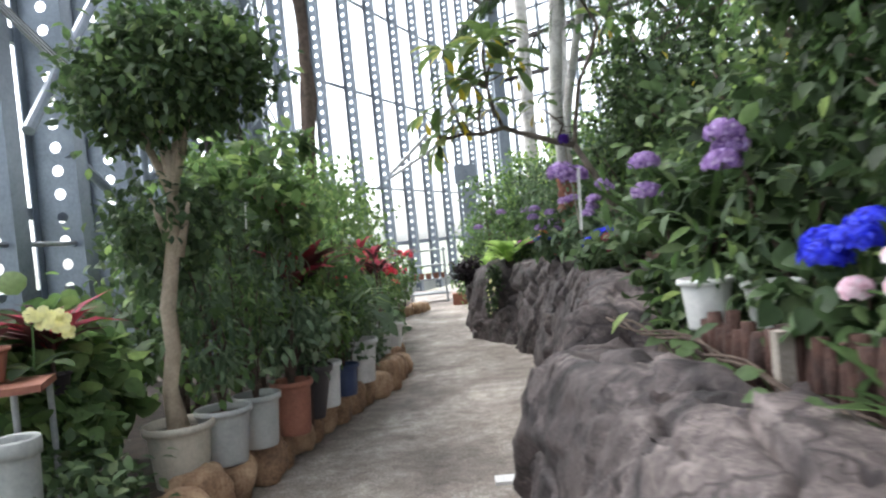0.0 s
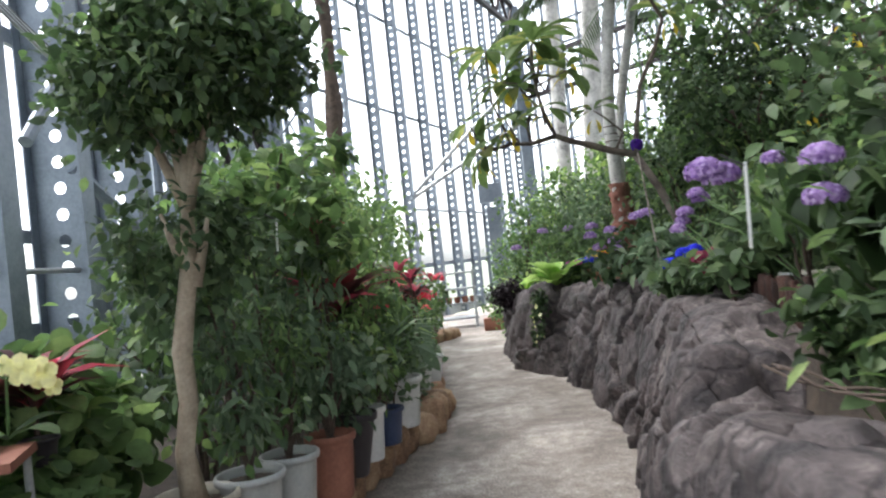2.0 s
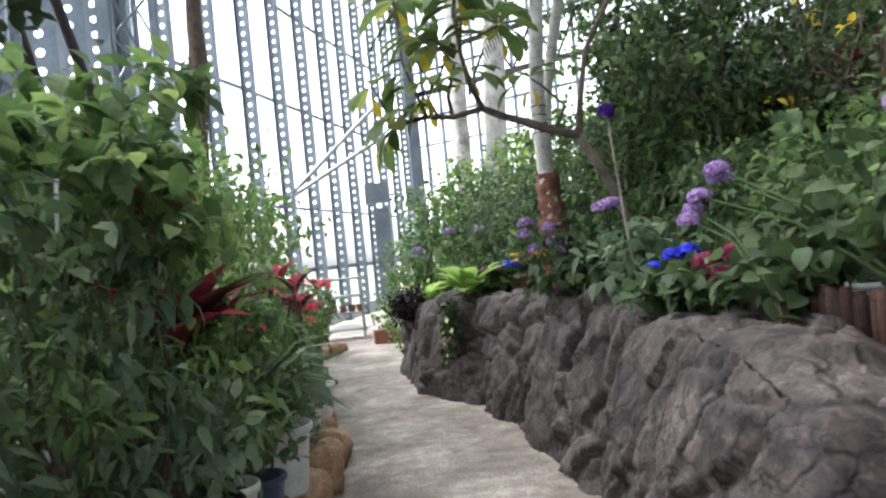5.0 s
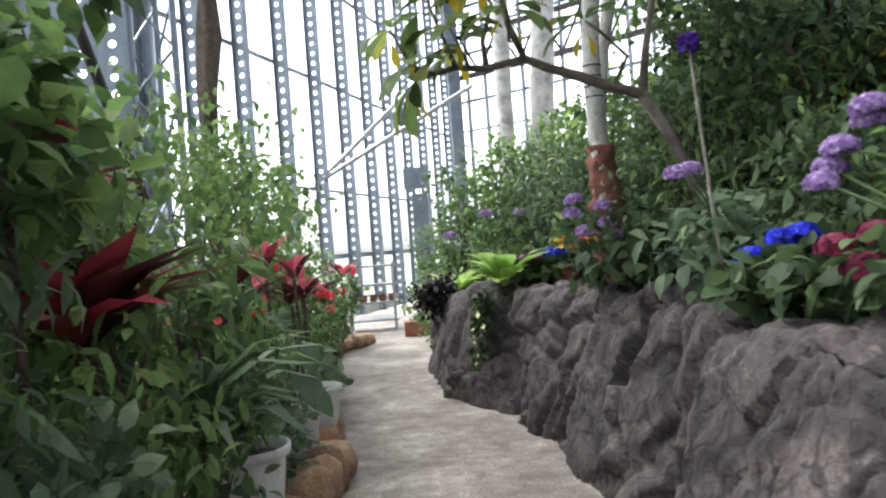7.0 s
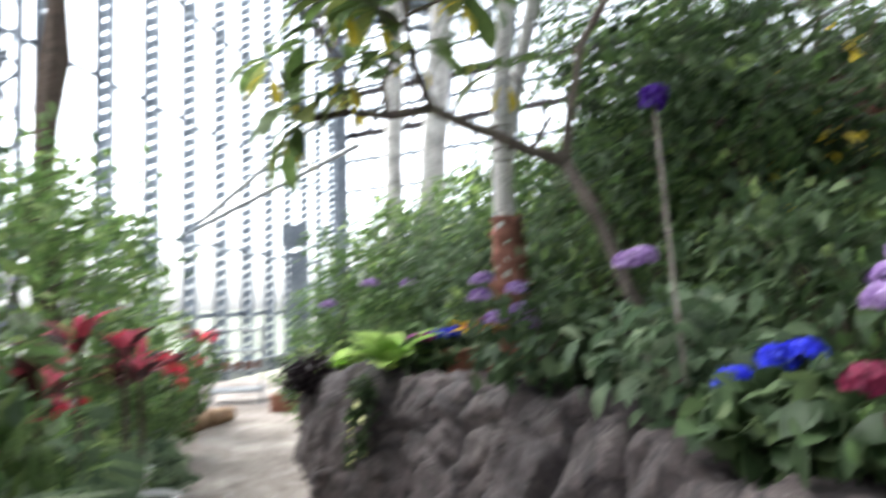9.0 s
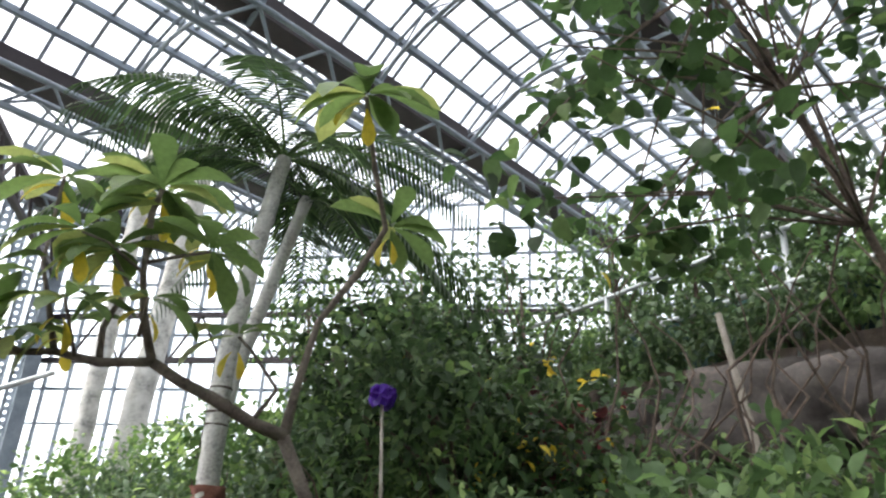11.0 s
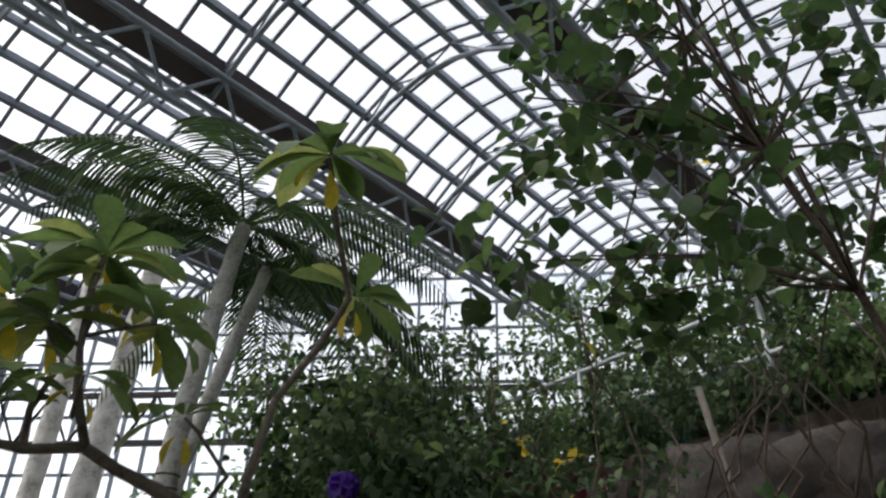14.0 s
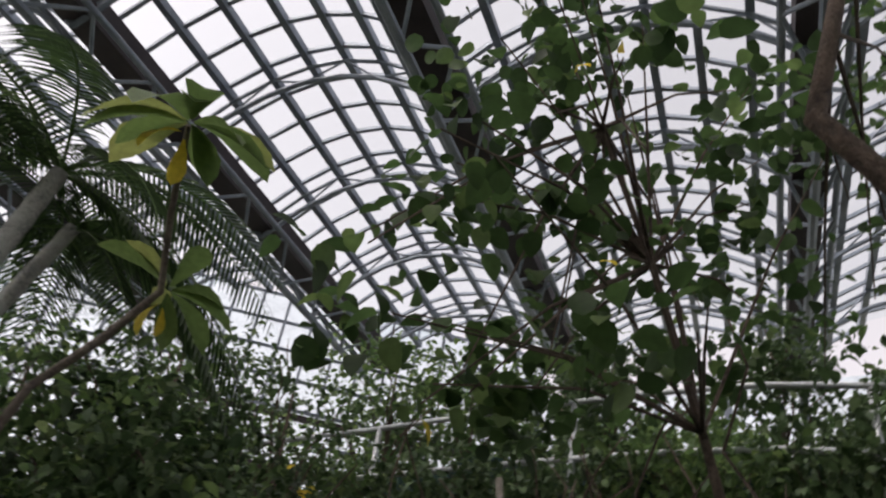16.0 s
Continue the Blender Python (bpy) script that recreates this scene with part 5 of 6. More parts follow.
for k in range(3):
    part("vine", Shape().tube([(0.70 + 0.14 * min(1.0, u * 3) + 0.02 * math.sin(u * 17 + k * 2), 3.05 - 2.0 * u, 0.93 - 0.05 * u + 0.015 * math.sin(u * 23 + k)) for u in [i / 24 for i in range(25)]], 0.005, 5), BARK, vn, "", True)
tuft("fern", (1.0, 1.28, 0.80), 16, 0.34, L_MID, "arching green fern by the log edging", "long", 36, "fern", 0.9)

# low cover along the top of the rocks
rngc = random.Random(77)
for i in range(30):
    y = 1.0 + i * 0.37
    if 3.3 < y < 4.9:
        continue
    x = interp(y, ROCK_FOOT) + (0.95 if y < 3.3 else 0.80) + rngc.uniform(-0.05, 0.35)
    z = bz(x, y)
    m, k, s = rngc.choice(((L_BLUISH, "long", 0.15), (L_DARK, "oval", 0.10), (L_DARK, "round", 0.08), (L_MID, "oval", 0.08), (L_BLUISH, "oval", 0.10)))
    # canopy shade put into the colour: darker leaves near the start
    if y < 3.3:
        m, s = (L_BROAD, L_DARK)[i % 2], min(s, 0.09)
    shrub((x, y, z), [((x, y, z + 0.14), (0.26, 0.27, 0.15))], 260, s, m, "low leafy plant along the rock top", k, 300 + i, "bank_plant", "plant", "low plants on the bank", BARK, 0.005, None, 0.3, 8, None, 5)

# small leafy plants in the gap behind the two rocks
for i, (x, y) in enumerate(((1.08, 2.8), (1.12, 3.05), (1.16, 3.3), (1.22, 3.55), (1.28, 3.8), (1.32, 3.0))):
    z = bz(x, y)
    shrub((x, y, z), [((x, y, z + 0.09), (0.15, 0.16, 0.09))], 130, 0.06, (L_MID, L_DARK)[i % 2], "low leafy plant in the gap behind the rocks", "oval", 340 + i, "bank_plant", "plant", "low plants on the bank", BARK, 0.005, None, 0.4, 7, None, 5)

# the shrub slope
SLOPE = []
rngs = random.Random(12)
for i in range(58):
    y = -1.5 + (i % 29) * 0.50 + rngs.uniform(-0.2, 0.2)
    row = i // 29
    x = interp(y, ROCK_FOOT) + 1.35 + row * 1.05 + rngs.uniform(-0.25, 0.25)
    z = bz(x, y)
    h = rngs.uniform(0.55, 0.9) + 0.25 * row
    if 3.8 < y < 8.0 and row == 1:
        h = rngs.uniform(0.2, 0.4)
    if 4.3 < y < 6.9 and row == 0:
        h = rngs.uniform(0.25, 0.45)
    if y > 10.5:
        h *= 0.8
    if y < 3.4 and row == 0:
        h *= 0.7
    wide = rngs.uniform(0.42, 0.6)
    m = rngs.choice((L_DARK, L_DARK, L_MID, L_MID, L_BLUISH))
    # under the near trees, darker leaf materials imitate the shade
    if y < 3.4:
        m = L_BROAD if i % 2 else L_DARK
    k, s = rngs.choice((("oval", 0.085), ("oval", 0.07), ("long", 0.11), ("round", 0.075)))
    shrub((x, y, z), [((x, y, z + h), (wide, wide, 0.40)), ((x + 0.1, y, z + h * 0.5), (wide, wide, 0.35)), ((x - 0.15, y + 0.2, z + h + 0.2), (wide * 0.6, wide * 0.6, 0.25))],
          850, s, m, "dense green shrub on the planted bank", k, 400 + i, "shrub", "shrub", "shrubs on the bank", BARK, 0.014, None, 0.3, 12, (L_LIGHT, 60, s, k), 7)

# bright leafy screen beyond the end of the rocks
for i, (x, y, h) in enumerate(((0.75, 11.6, 1.9), (1.3, 11.9, 2.2), (1.8, 11.3, 2.3), (1.05, 12.8, 1.9), (1.6, 13.0, 2.3), (2.3, 12.2, 2.6), (2.1, 10.3, 2.5), (1.75, 9.3, 2.2), (2.6, 9.2, 2.7), (0.6, 13.4, 1.3), (3.2, 11.0, 2.8))):
    z = bz(x, y)
    shrub((x, y, z), [((x, y, h), (0.36, 0.36, 0.45)), ((x + 0.1, y, h - 0.6), (0.38, 0.38, 0.5)), ((x - 0.1, y, max(z + 0.3, h - 1.2)), (0.35, 0.35, 0.4))], 1150, 0.085, L_LIGHT if i % 3 else L_MID,
          "tall light-green shrub at the end of the rocks", "oval", 500 + i, "tall_shrub", "shrub", "tall shrubs at the end", BARK, 0.014, None, 0.2, 12, (L_LIME, 50, 0.08, "oval"), 8)


# ---- trees on the bank ----
def plumeria():
    t = thing("frangipani_tree", (1.72, 7.3, 1.05), "spreading frangipani with grey limbs and yellowing leaf whorls", "tree")
    def limb(pts, r0, r1):
        n = len(pts)
        part("limb", Shape().tube(pts, [r0 + (r1 - r0) * i / (n - 1) for i in range(n)], 9, 0.4), LIMB, t, "", True)
    limb([(1.85, 7.3, 0.95), (1.78, 7.3, 1.4), (1.58, 7.3, 1.85), (1.41, 7.3, 2.15)], 0.045, 0.033)
    limb([(1.41, 7.3, 2.15), (1.22, 7.3, 2.2), (1.04, 7.3, 2.27), (0.86, 7.3, 2.33), (0.72, 7.3, 2.39)], 0.033, 0.026)
    limb([(0.72, 7.3, 2.39), (0.5, 7.32, 2.35), (0.32, 7.35, 2.37), (0.1, 7.4, 2.33)], 0.024, 0.014)
    limb([(0.72, 7.3, 2.39), (0.64, 7.3, 2.6), (0.60, 7.3, 2.8), (0.58, 7.3, 3.1), (0.6, 7.3, 3.24)], 0.022, 0.014)
    limb([(0.5, 7.32, 2.36), (0.48, 7.3, 2.5), (0.55, 7.3, 2.72), (0.45, 7.3, 2.85)], 0.016, 0.010)
    limb([(1.41, 7.3, 2.15), (1.45, 7.3, 2.4), (1.5, 7.25, 2.75), (1.62, 7.1, 3.0), (1.66, 6.9, 3.22), (1.48, 6.75, 3.45), (1.26, 6.5, 3.66)], 0.026, 0.012)
    limb([(1.24, 7.3, 2.2), (1.3, 7.2, 2.35), (1.12, 7.15, 2.5), (1.05, 7.15, 2.55)], 0.012, 0.007)
    limb([(0.6, 7.3, 2.85), (0.75, 7.2, 2.9), (0.85, 7.15, 2.93)], 0.010, 0.006)
    limb([(0.6, 7.3, 2.8), (0.42, 7.3, 2.9), (0.3, 7.3, 2.92)], 0.010, 0.006)
    rng = random.Random(4)
    for c, ax, n, L in (((1.26, 6.5, 3.68), (-0.3, -0.2, 1), 15, 0.36), ((0.6, 7.3, 3.26), (0, 0, 1), 16, 0.34), ((0.1, 7.4, 2.34), (-1, 0, 0.4), 12, 0.30), ((0.45, 7.3, 2.88), (-0.3, 0, 1), 13, 0.3),
                        ((1.05, 7.15, 2.56), (-0.4, -0.3, 1), 8, 0.26), ((0.85, 7.15, 2.94), (0.4, 0, 1), 11, 0.28), ((0.3, 7.3, 2.94), (-0.5, 0, 1), 12, 0.3), ((1.75, 7.0, 3.3), (0.6, 0, 1), 10, 0.28),
                        ((0.2, 7.6, 3.3), (0, 0, 1), 12, 0.3), ((0.75, 7.9, 3.5), (0, 0, 1), 14, 0.32), ((0.35, 7.35, 2.5), (-0.4, 0, 0.7), 8, 0.26), ((0.95, 7.6, 3.2), (0, 0, 1), 10, 0.3),
                        ((0.06, 7.2, 2.36), (-0.6, -0.3, 0.6), 11, 0.27), ((0.28, 7.15, 2.55), (-0.2, -0.3, 1), 10, 0.26), ((0.60, 7.1, 2.62), (0.1, -0.4, 1), 9, 0.25), ((-0.05, 7.3, 2.6), (-0.5, 0, 1), 9, 0.26)):
        green, yellow = ([], [], [], []), ([], [], [], [])
        whorl(*green, c, ax, n - 1, L * 1.08, rng, 0.3)
        whorl(*yellow, (c[0], c[1], c[2] - 0.05), ax, 2, L * 0.62, rng, 1.3)
        leaf_mesh("leaf_whorl", *green, L_PLUM, t, "plum", "whorl of large green leaves")
        leaf_mesh("yellow_leaf", *yellow, L_YELLOW, t, "plum", "yellowed hanging leaf")
    for p, q in (((0.2, 7.38, 2.35), (0.06, 7.2, 2.36)), ((0.4, 7.33, 2.36), (0.28, 7.15, 2.55)), ((0.64, 7.3, 2.5), (0.60, 7.1, 2.62)), ((0.1, 7.4, 2.33), (-0.05, 7.3, 2.6))):
        limb([p, tuple((u + w) / 2 for u, w in zip(p, q)), q], 0.011, 0.007)
    limb([(0.6, 7.3, 2.85), (0.7, 7.6, 3.2), (0.75, 7.9, 3.5)], 0.014, 0.009)
    limb([(0.32, 7.35, 2.37), (0.2, 7.5, 2.8), (0.2, 7.6, 3.3)], 0.014, 0.009)



plumeria()

pf = thing("purple_flower", (1.07, 5.83, 1.0), "single deep violet flower on a thin cane", "flower")
part("cane", Shape().tube([(1.15, 5.83, 1.0), (1.10, 5.82, 1.5), (1.05, 5.8, 2.03)], [0.008, 0.007, 0.005], 6), GREYWOOD, pf)
flower_head(pf, (1.05, 5.8, 2.05), 0.018, F_VIOLET, 9, 0.042, 3, 1.0)


def palm(line, r0, r1, label, seed, fronds=0, reach=2.6, ring=True):
    """A palm whose trunk follows a line of points, with feather fronds at its head."""
    t = thing("palm_tree", line[0], label, "palm", "palms")
    a, b = Vector(line[0]), Vector(line[-1])
    n = 44
    zs = [p[2] for p in line]
    pts, rad = [], []
    for i in range(n + 1):
        k = i / n
        z = a.z + (b.z - a.z) * k
        pts.append(Vector((float(np.interp(z, zs, [p[0] for p in line])), float(np.interp(z, zs, [p[1] for p in line])), z)))
        rad.append((r0 + (r1 - r0) * k) * (1.05 if ring and i % 2 else 1.0))
    for i in range(3):
        pts[1:-1] = [(p + q + w) / 3 for p, q, w in zip(pts, pts[1:], pts[2:])]
    if ring:
        for k in (18, 19, 20, 21):
            c = pts[k]
            part("leaf_scar", Shape().lathe([(rad[k] * 1.0, -0.006), (rad[k] * 1.09, 0.0), (rad[k] * 1.0, 0.008)], 14, c), BARK, t, "dark ring on the bark")
    part("trunk", Shape().tube(pts, rad, 14, 0.15), PALMBARK, t, "pale ringed bark", True)
    part("root_collar", Shape().tube([a + Vector((0, 0, -0.03)), a + Vector((0, 0, 0.06)), a + Vector((0, 0, 0.14))], [r0 * 1.35, r0 * 1.25, r0 * 0.95], 14, 0.3), FIBRE, t, "fibrous swollen foot", True)
    rng = random.Random(seed)
    for f in range(fronds):
        ang = f * 2.4 + rng.uniform(-0.3, 0.3)
        el = rng.uniform(-0.35, 1.25)
        L = reach * rng.uniform(0.8, 1.1)
        d = Vector((math.cos(ang), math.sin(ang), 0))
        spine = [b + d * (L * u * math.cos(el * (1 - u))) + Vector((0, 0, L * (math.sin(el) * u - 0.8 * u * u))) for u in [i / 14 for i in range(15)]]
        fr = part("frond", Shape().tube(spine, [reach * 0.008 * (1 - 0.85 * i / 14) for i in range(15)], 5), L_MID, t)
        pos, way, nor, size = [], [], [], []
        for i in range(2, 48):
            u = i / 48 * 14
            k = int(u)
            p = spine[k].lerp(spine[min(k + 1, 14)], u - k)
            ax = (spine[min(k + 1, 14)] - spine[k]).normalized()
            sd = ax.cross(Vector((0, 0, 1))).normalized()
            for s in (-1, 1):
                pos.append(tuple(p)), way.append(tuple(sd * s + ax * 0.55 + Vector((0, 0, -0.35)))), nor.append((0, 0, 1)), size.append(0.24 * reach * math.sin(0.35 + 2.5 * i / 48) * rng.uniform(0.85, 1.1))
        leaf_mesh("leaflet", pos, way, nor, size, L_BROAD, fr, "needle")
    return t


palm(((1.50, 8.45, 0.98), (1.48, 8.45, 2.0), (1.46, 8.45, 2.7), (1.54, 8.45, 3.5), (1.66, 8.45, 4.35)), 0.075, 0.055, "slim pale ringed palm trunk with dark feather fronds", 1, 14, 1.6)
palm(((1.58, 8.80, 0.98), (1.57, 8.78, 1.9), (1.63, 8.75, 2.7), (1.78, 8.7, 3.4), (1.97, 8.65, 4.2)), 0.060, 0.045, "slim pale palm trunk leaning beside its twin", 2, 6, 1.25)
palm(((1.90, 15.0, 0.2), (2.1, 15.0, 8.6)), 0.15, 0.12, "slim white-barked trunk rising to the roof", 3, 0, 2.2, False)
palm(((2.35, 15.0, 0.2), (2.9, 15.0, 7.5)), 0.24, 0.15, "thick grey-brown trunk rising to the roof", 4, 0, 1, False)


def wrapped_stump():
    t = thing("palm_stump", (1.5, 8.45, 1.0), "short palm trunk wrapped in red-brown fibre", "trunk")
    pts = [(1.5, 8.45, 0.95 + i * 0.055) for i in range(20)]
    part("fibre_wrap", Shape().tube(pts, [0.122 + 0.010 * math.sin(i * 2.4) - 0.0012 * i for i in range(20)], 14, 0.6), FIBRE, t, "", True)


wrapped_stump()

# croton with warm leaves
tuft("croton", (1.25, 8.3, 1.25), 24, 0.2, L_YELLOW, "small croton with yellow and red leaves", "plum", 44, "plant", 0.7, 0.0, L_RED)


# ---- rock face, terrace rail and climbers above ----
rngk = random.Random(31)
for i in range(24):
    y = 2.0 + i * 0.42
    for lev, (x, z, s) in enumerate(((5.0, 1.95, 0.62), (5.35, 2.85, 0.55))):
        boulder("cliff_rock", (x + rngk.uniform(-0.2, 0.2), y + rngk.uniform(-0.1, 0.1), z - 0.3), (s, s * rngk.uniform(0.8, 1.1), s * rngk.uniform(0.6, 0.8)), CLIFF, 60 + i * 2 + lev,
                "blocky brown-grey rock of the upper rock face", "rock", "rocks of the upper face", 0.75, rngk.uniform(-0.3, 0.3), 4, 0.5)


def terrace_rail():
    t = thing("terrace_railing", (5.6, 6.5, 3.35), "pale steel pipe railing along the upper terrace", "railing")
    line = [(5.45, 11.0), (5.30, 8.7), (5.14, 7.0), (5.08, 6.0), (5.12, 5.2), (5.3, 4.5), (5.6, 1.0)]
    for z in (3.75, 4.2):
        part("rail", Shape().tube([(x, y, z) for x, y in line], 0.024, 8), PIPE, t, "", True)
    for x, y in ((5.42, 10.6), (5.29, 8.6), (5.12, 6.6), (5.28, 4.6), (5.45, 2.8)):
        part("post", Shape().tube([(x, y, 3.1), (x, y, 4.22)], 0.026, 8), PIPE, t, "", True)
    n = thing("shade_net", (6.3, 5.6, 3.35), "dark green netting screen behind the railing", "net")
    sh = Shape()
    for i in range(13):
        y = 2.6 + i * 0.55
        for z in (3.3, 4.15):
            sh.v.append(Vector((6.2 + 0.08 * math.sin(i * 1.7), y, z + (0.12 * math.sin(i * 2.1) if z > 4 else 0))))
    for i in range(12):
        sh.f.append((2 * i, 2 * i + 2, 2 * i + 3, 2 * i + 1))
    ob = part("net", sh, NET, n)
    ob.modifiers.new("thick", "SOLIDIFY").thickness = 0.02
    c = thing("bamboo_cane", (4.4, 6.9, 2.0), "leaning pale bamboo cane on the bank", "cane")
    part("cane", Shape().tube([(4.45, 6.55, 1.95), (4.35, 6.75, 3.35)], [0.03, 0.024], 8), GREYWOOD, c)


terrace_rail()

# leafy cover in front of the rock face
rngf = random.Random(18)
for i in range(30):
    y = 3.2 + (i % 15) * 0.52 + rngf.uniform(-0.2, 0.2)
    x = 3.0 + (i // 15) * 0.85 + rngf.uniform(-0.2, 0.2)
    z = bz(x, y)
    top = (2.75 if y > 8.0 else 2.4 if y > 7.0 else 1.75) + rngf.uniform(-0.3, 0.25)
    m = rngf.choice((L_LIGHT, L_MID, L_MID, L_DARK)) if y < 7.0 else rngf.choice((L_DARK, L_BROAD))
    shrub((x, y, z), [((x, y, top), (0.45, 0.45, 0.45)), ((x, y, (top + z) / 2), (0.45, 0.45, 0.4))], 620, rngf.choice((0.065, 0.08, 0.09)), m, "tall leafy shrub before the rock face", "oval", 600 + i, "tall_shrub", "shrub",
          "shrubs before the rock face", BARK, 0.016, None, 0.3, 12, (L_YELLOW if i % 7 == 3 else L_LIGHT, 30, 0.09, "oval"), 8)


def climber(at, path, blobs, n, size, mat, label, seed, kind="round", yellow=6, r=0.03):
    """A climber or overhanging tree: a bare limb with leaves hung about it."""
    t = thing("overhanging_tree", at, label, "tree", "overhanging trees")
    k = len(path)
    part("limb", Shape().tube(path, [r * (1 - 0.7 * i / (k - 1)) for i in range(k)], 9, 0.4), BARK, t, "", True)
    rng = random.Random(seed)
    for c, rad in blobs:
        for _ in range(3):
            p = path[rng.randrange(k // 2, k)]
            e = (c[0] + rng.uniform(-0.6, 0.6) * rad[0], c[1] + rng.uniform(-0.6, 0.6) * rad[1], c[2] + rng.uniform(-0.6, 0.6) * rad[2])
            part("twig", Shape().tube([p, ((p[0] + e[0]) / 2, (p[1] + e[1]) / 2, (p[2] + e[2]) / 2 + 0.08), e], [0.009, 0.006, 0.003], 5), BARK, t)
    crown("foliage", blobs, n, size, mat, t, kind, seed, 0.4, 7, 0.1, "", 0.28)
    if yellow:
        crown("yellow_leaves", blobs, yellow, size * 0.8, L_YELLOW, t, "oval", seed + 1, 0.9, 0, 0.3)
    return t


climber((3.3, 4.9, 1.5), [(3.3, 4.9, 1.4), (3.0, 4.9, 2.2), (2.75, 5.0, 2.9), (2.5, 5.1, 3.5), (2.2, 5.2, 4.0)],
        [((2.1, 5.3, 3.6), (0.5, 0.4, 0.45)), ((2.6, 5.4, 3.35), (0.5, 0.45, 0.4)), ((1.9, 5.5, 4.2), (0.4, 0.4, 0.4)), ((2.75, 4.9, 4.1), (0.5, 0.45, 0.5)), ((1.75, 5.7, 3.45), (0.28, 0.3, 0.3)), ((2.3, 5.3, 4.7), (0.45, 0.45, 0.5)), ((3.1, 5.0, 3.6), (0.45, 0.4, 0.5)),
         ((1.6, 5.2, 4.4), (0.3, 0.3, 0.35)), ((3.0, 4.6, 4.6), (0.4, 0.4, 0.5)),
         ((1.5, 5.65, 2.95), (0.32, 0.25, 0.22)), ((1.8, 5.6, 2.75), (0.3, 0.3, 0.2)), ((2.15, 5.5, 2.85), (0.35, 0.3, 0.25)), ((1.95, 4.95, 2.95), (0.35, 0.3, 0.3)), ((1.38, 5.2, 3.2), (0.25, 0.2, 0.22)), ((1.7, 4.9, 3.5), (0.25, 0.25, 0.3))],
        1120, 0.09, L_CLIMB, "overhanging climber with broad heart-shaped leaves", 81)
climber((2.7, 3.5, 1.4), [(2.7, 3.5, 1.3), (2.55, 3.85, 2.4), (2.18, 4.2, 3.3), (2.03, 4.42, 3.6), (1.93, 4.33, 3.85), (1.85, 4.2, 4.3)],
        [((3.2, 4.2, 4.4), (0.5, 0.4, 0.5)), ((3.6, 4.5, 3.8), (0.5, 0.5, 0.6)), ((2.9, 4.0, 4.9), (0.4, 0.4, 0.4))], 280, 0.08, L_CLIMB, "overhanging limb with dark leaves", 82, "oval", 0, 0.06)
# canopy over the near bank
for i, (x, y, z, rx, ry, rz, n, m) in enumerate(((2.1, 3.6, 2.3, 0.55, 0.7, 0.45, 1300, L_MID), (2.6, 2.4, 2.3, 0.6, 0.7, 0.6, 1200, L_BROAD),
                                                 (1.75, 2.7, 1.75, 0.4, 0.5, 0.3, 700, L_BROAD), (2.2, 7.3, 2.45, 0.5, 0.6, 0.45, 1200, L_DARK), (2.9, 8.4, 2.9, 0.55, 0.6, 0.5, 450, L_MID), (2.3, 8.2, 3.0, 0.55, 0.7, 0.5, 380, L_MID),
                                                 (3.4, 9.2, 3.4, 0.7, 0.8, 0.7, 420, L_MID), (3.2, 3.2, 3.0, 0.7, 0.8, 0.6, 1100, L_DARK))):
    t = thing("small_tree", (x + 0.5, y, bz(x + 0.5, y)), "small leafy tree arching over the bank", "tree", "small trees on the bank")
    f = (x + 0.5, y, bz(x + 0.5, y) - 0.05)
    part("trunk", Shape().tube([f, (x + 0.4, y + 0.05, (f[2] + z) / 2), (x + 0.1, y, z)], [0.04, 0.03, 0.014], 8, 0.4), BARK, t, "", True)
    stems(t, (x + 0.35, y, (f[2] + z) / 2 + 0.1), [(x - rx * 0.6, y - ry * 0.5, z + rz * 0.4), (x, y + ry * 0.6, z + rz * 0.5), (x + rx * 0.5, y - ry * 0.4, z + rz * 0.6), (x - rx * 0.5, y + ry * 0.3, z - rz * 0.2)], 0.016, BARK, "limb", i)
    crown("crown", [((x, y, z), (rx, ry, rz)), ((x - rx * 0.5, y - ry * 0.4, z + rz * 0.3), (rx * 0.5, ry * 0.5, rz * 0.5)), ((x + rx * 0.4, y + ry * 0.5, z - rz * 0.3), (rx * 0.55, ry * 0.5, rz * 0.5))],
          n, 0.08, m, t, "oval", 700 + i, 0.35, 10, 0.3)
    # a raised shell of paler leaf colour stands in for light on the crown
    crown("crown", [((x, y, z + 0.1), (rx, ry, rz))], n // 8, 0.08, L_LIGHT, t, "oval", 720 + i, 0.3, 6, 0.8, "paler leaves coloured as if sunlit")


# plants on the terrace behind the railing
rngt = random.Random(52)
for i in range(16):
    y = 3.0 + i * 0.62
    x = 6.8 + rngt.uniform(-0.4, 0.9)
    z = bz(x, y)
    h = rngt.uniform(0.7, 1.3) + (0.4 if y > 8 else 0)
    shrub((x, y, z), [((x, y, z + h), (0.55, 0.55, 0.45)), ((x, y, z + h * 0.45), (0.5, 0.5, 0.4))], 1000, 0.10, rngt.choice((L_MID, L_DARK, L_MID)), "leafy shrub on the upper terrace", "oval", 800 + i,
          "shrub", "shrub", "shrubs on the terrace", BARK, 0.016, None, 0.3, 10, None, 6)

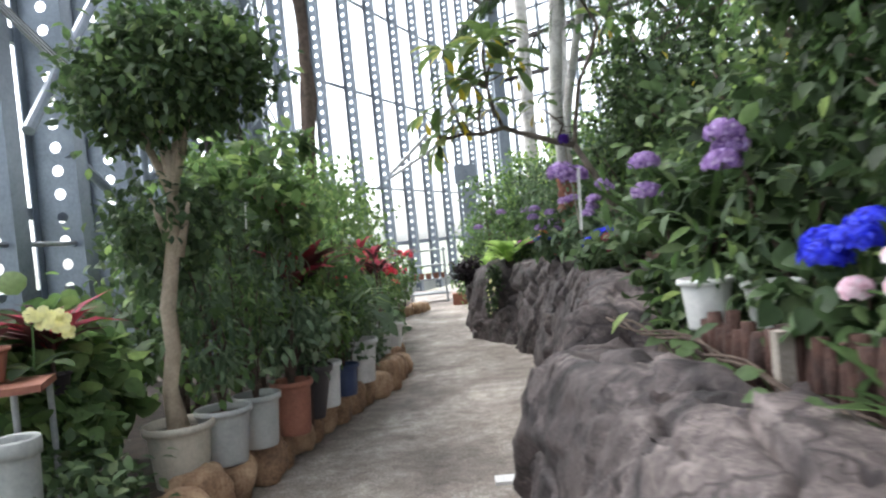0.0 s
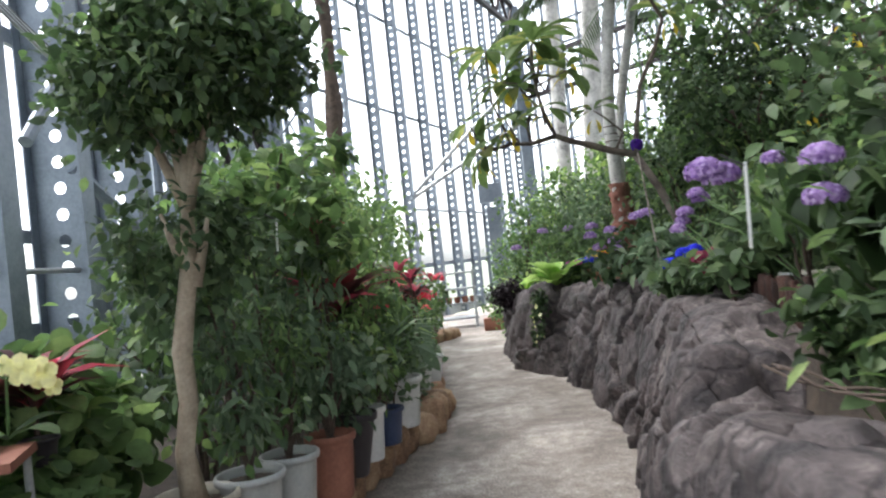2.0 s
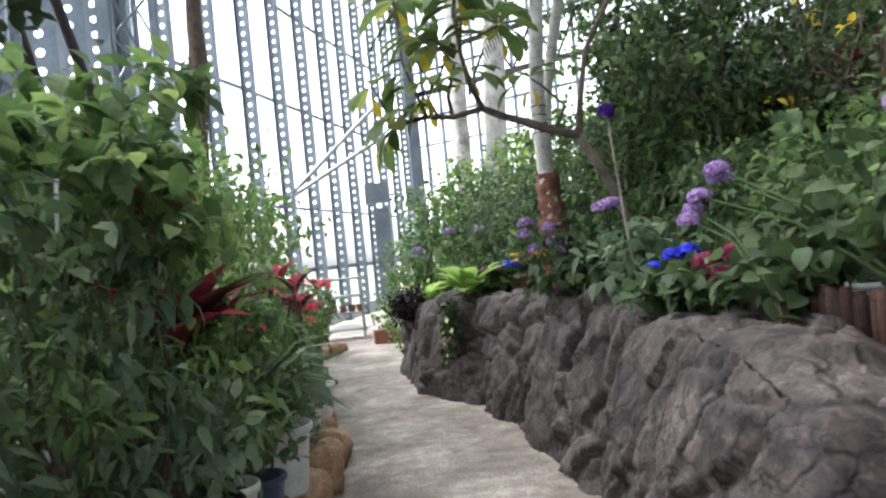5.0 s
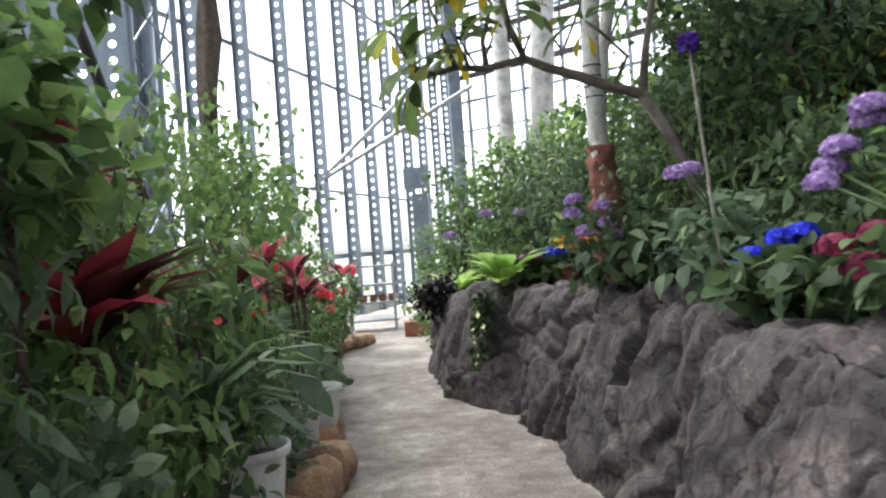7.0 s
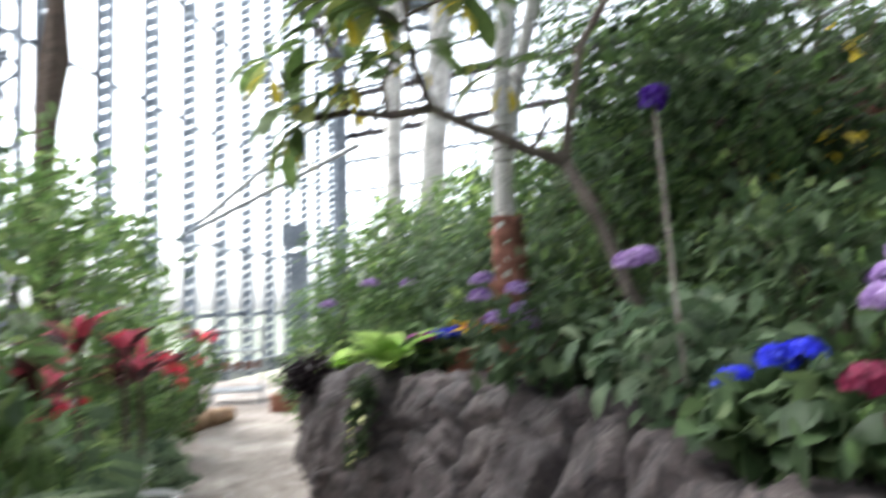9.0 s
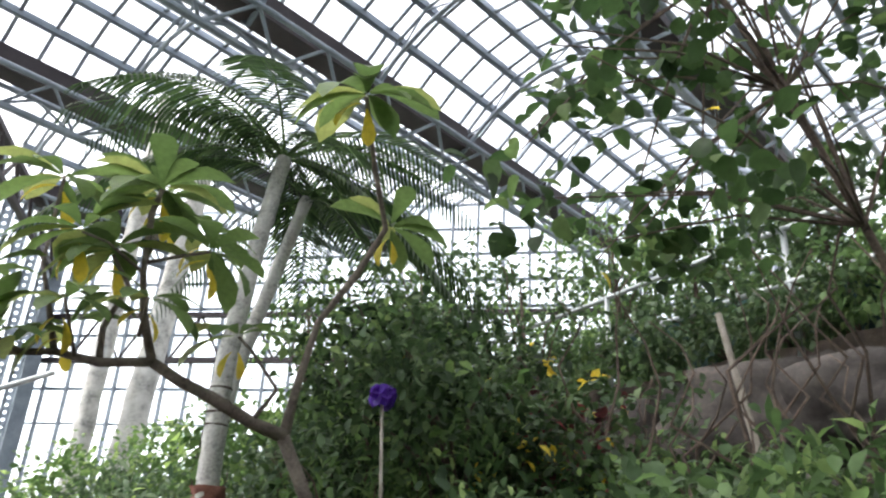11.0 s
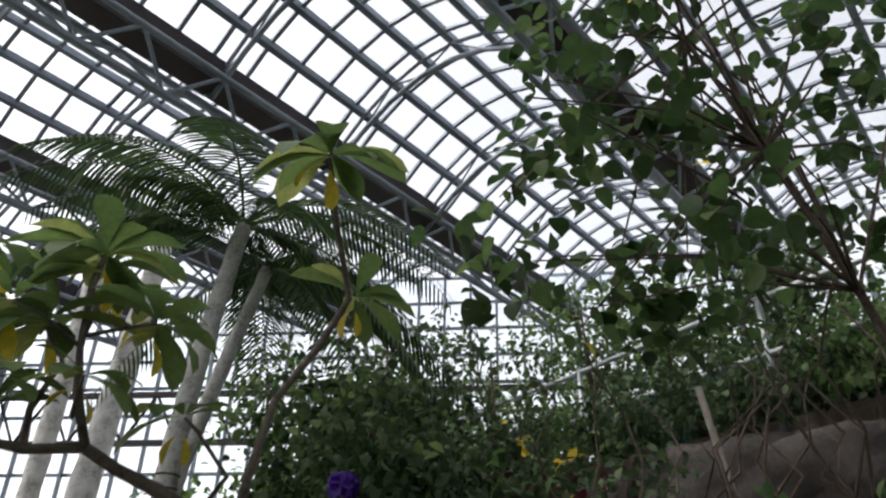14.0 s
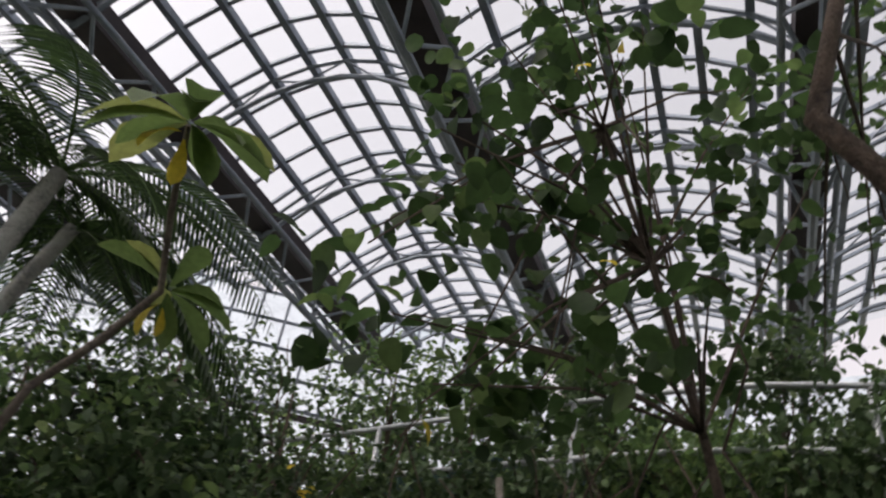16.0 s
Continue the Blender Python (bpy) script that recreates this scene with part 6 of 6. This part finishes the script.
# dark growth hanging over the top of the rock face
for i in range(12):
    y = 4.4 + i * 0.52
    x = 5.75 + rngt.uniform(-0.15, 0.2)
    top = (3.95 if y < 6.9 else 3.5) + rngt.uniform(-0.15, 0.25)
    shrub((x, y, bz(x, y)), [((x, y, top), (0.42, 0.4, 0.32)), ((x - 0.85, y, 3.55), (0.3, 0.35, 0.3))], 1000, 0.085, rngt.choice((L_DARK, L_DARK, L_MID)), "dark leafy growth over the top of the rock face", "oval", 950 + i,
          "edge_shrub", "shrub", "growth along the terrace edge", BARK, 0.014, None, 0.5, 10, None, 6)
# thin bare twigs before the rock face
for i in range(7):
    x, y = 3.3 + rngt.uniform(-0.3, 0.4), 4.8 + i * 0.33
    t = thing("bare_twig", (x, y, bz(x, y)), "thin bare brown twigs rising from the bank", "twig", "bare twigs")
    stems(t, (x, y, bz(x, y) - 0.03), [(x + rngt.uniform(-0.5, 0.5), y + rngt.uniform(-0.5, 0.5), rngt.uniform(2.6, 3.5)) for _ in range(4)], 0.014, BARK, "twig", i, 0.3)

# tall trees, mostly out of view, added to shade the near bank
for i, (x, y, z, rx, ry, rz, n, m) in enumerate(((2.0, 1.6, 2.9, 0.7, 0.7, 0.45, 1500, L_DARK), (3.2, 0.6, 3.5, 1.0, 0.9, 0.6, 1500, L_DARK), (1.75, 2.9, 2.55, 0.5, 0.6, 0.35, 900, L_DARK), (3.0, 2.3, 3.6, 0.9, 0.8, 0.5, 1400, L_DARK),
                                                 (1.6, 0.2, 3.0, 0.7, 0.8, 0.4, 1200, L_DARK), (2.3, -1.2, 3.4, 0.9, 0.9, 0.5, 1200, L_MID))):
    f = (x + 0.7, y, bz(x + 0.7, y) - 0.05)
    t = thing("bank_tree", f, "dark leafy tree with bare limbs over the bank", "tree", "trees over the near bank")
    part("trunk", Shape().tube([f, (x + 0.6, y + 0.05, (f[2] + z) / 2), (x + 0.1, y, z)], [0.06, 0.045, 0.02], 9, 0.4), BARK, t, "", True)
    stems(t, (x + 0.55, y, (f[2] + z) / 2 + 0.1), [(x - rx * 0.8, y - ry * 0.5, z + rz * 0.2), (x - 0.2, y + ry * 0.7, z + rz * 0.4), (x + rx * 0.5, y - ry * 0.4, z + rz * 0.6), (x - rx * 0.7, y + ry * 0.3, z - rz * 0.4), (x - rx * 0.3, y - 0.5, z - rz)], 0.022, BARK, "limb", i)
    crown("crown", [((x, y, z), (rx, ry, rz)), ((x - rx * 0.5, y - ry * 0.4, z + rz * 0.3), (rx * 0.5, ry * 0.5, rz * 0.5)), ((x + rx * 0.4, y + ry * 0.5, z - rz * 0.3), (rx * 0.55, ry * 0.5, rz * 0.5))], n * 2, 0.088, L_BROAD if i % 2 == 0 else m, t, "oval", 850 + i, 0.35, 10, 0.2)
    # lit tops painted in: sparse paler leaves over the dark crown
    crown("crown", [((x, y, z + 0.1), (rx, ry, rz))], n // 10, 0.09, L_LIGHT, t, "oval", 870 + i, 0.3, 6, 0.8, "paler leaves coloured as if sunlit")

# dense dark thicket between the frangipani and the rock face
for i, (x, y, top) in enumerate(((2.3, 7.95, 2.75), (2.7, 8.05, 2.95), (3.1, 7.9, 2.95), (3.4, 7.55, 2.35), (3.0, 7.1, 2.3), (2.5, 8.9, 3.1), (3.3, 8.7, 3.1), (3.9, 8.3, 2.6), (4.0, 9.2, 3.0))):
    z = bz(x, y)
    shrub((x, y, z), [((x, y, top), (0.42, 0.42, 0.42)), ((x, y, (top + z) / 2 + 0.1), (0.42, 0.42, 0.5))], 1050, 0.08, L_MAROON if i == 3 else L_DARK if i % 2 else L_BROAD, "dense dark thicket shrub on the bank", "oval", 900 + i, "thicket_shrub", "shrub", "thicket on the bank",
          BARK, 0.016, None, 0.3, 10, (L_YELLOW if i == 4 else L_MID, 60 if i == 4 else 170, 0.075, "oval"), 8)

# thin-leaved trees that screen the roof above the terrace
for i, (x, y, z, r) in enumerate(((4.4, 8.9, 4.0, 0.75), (6.3, 8.3, 4.9, 0.7), (3.7, 9.6, 4.2, 0.8), (5.7, 6.6, 4.6, 0.65), (6.2, 9.3, 5.2, 0.9), (4.8, 10.6, 4.6, 0.9), (6.0, 5.3, 4.7, 0.6), (3.0, 10.6, 4.0, 0.8), (7.2, 7.6, 5.4, 0.8))):
    f = (x + 0.2, y + 0.1, bz(x + 0.2, y + 0.1) - 0.05)
    t = thing("screen_tree", f, "thin-leaved tree by the terrace, sky between its leaves", "tree", "trees by the terrace")
    part("trunk", Shape().tube([f, (x + 0.1, y, (f[2] + z) / 2), (x, y, z + 0.2)], [0.045, 0.032, 0.012], 8, 0.4), BARK, t, "", True)
    stems(t, (x + 0.1, y, (f[2] + z) / 2), [(x - r * 0.7, y - r * 0.4, z + r * 0.3), (x + r * 0.6, y - r * 0.3, z + r * 0.4), (x, y + r * 0.7, z + r * 0.2), (x - r * 0.3, y, z + r * 0.8), (x + r * 0.2, y - r * 0.6, z - r * 0.2)], 0.014, BARK, "limb", i)
    crown("crown", [((x, y, z), (r, r, r * 0.75)), ((x - r * 0.5, y, z - r * 0.4), (r * 0.6, r * 0.6, r * 0.45)), ((x + r * 0.4, y - r * 0.3, z + r * 0.3), (r * 0.55, r * 0.55, r * 0.4))], 420 if i in (0, 2, 7) else 1000, 0.085, (L_DARK, L_MID, L_DARK)[i % 3], t, "oval", 980 + i, 0.35, 9, 0.15, "", 0.35)
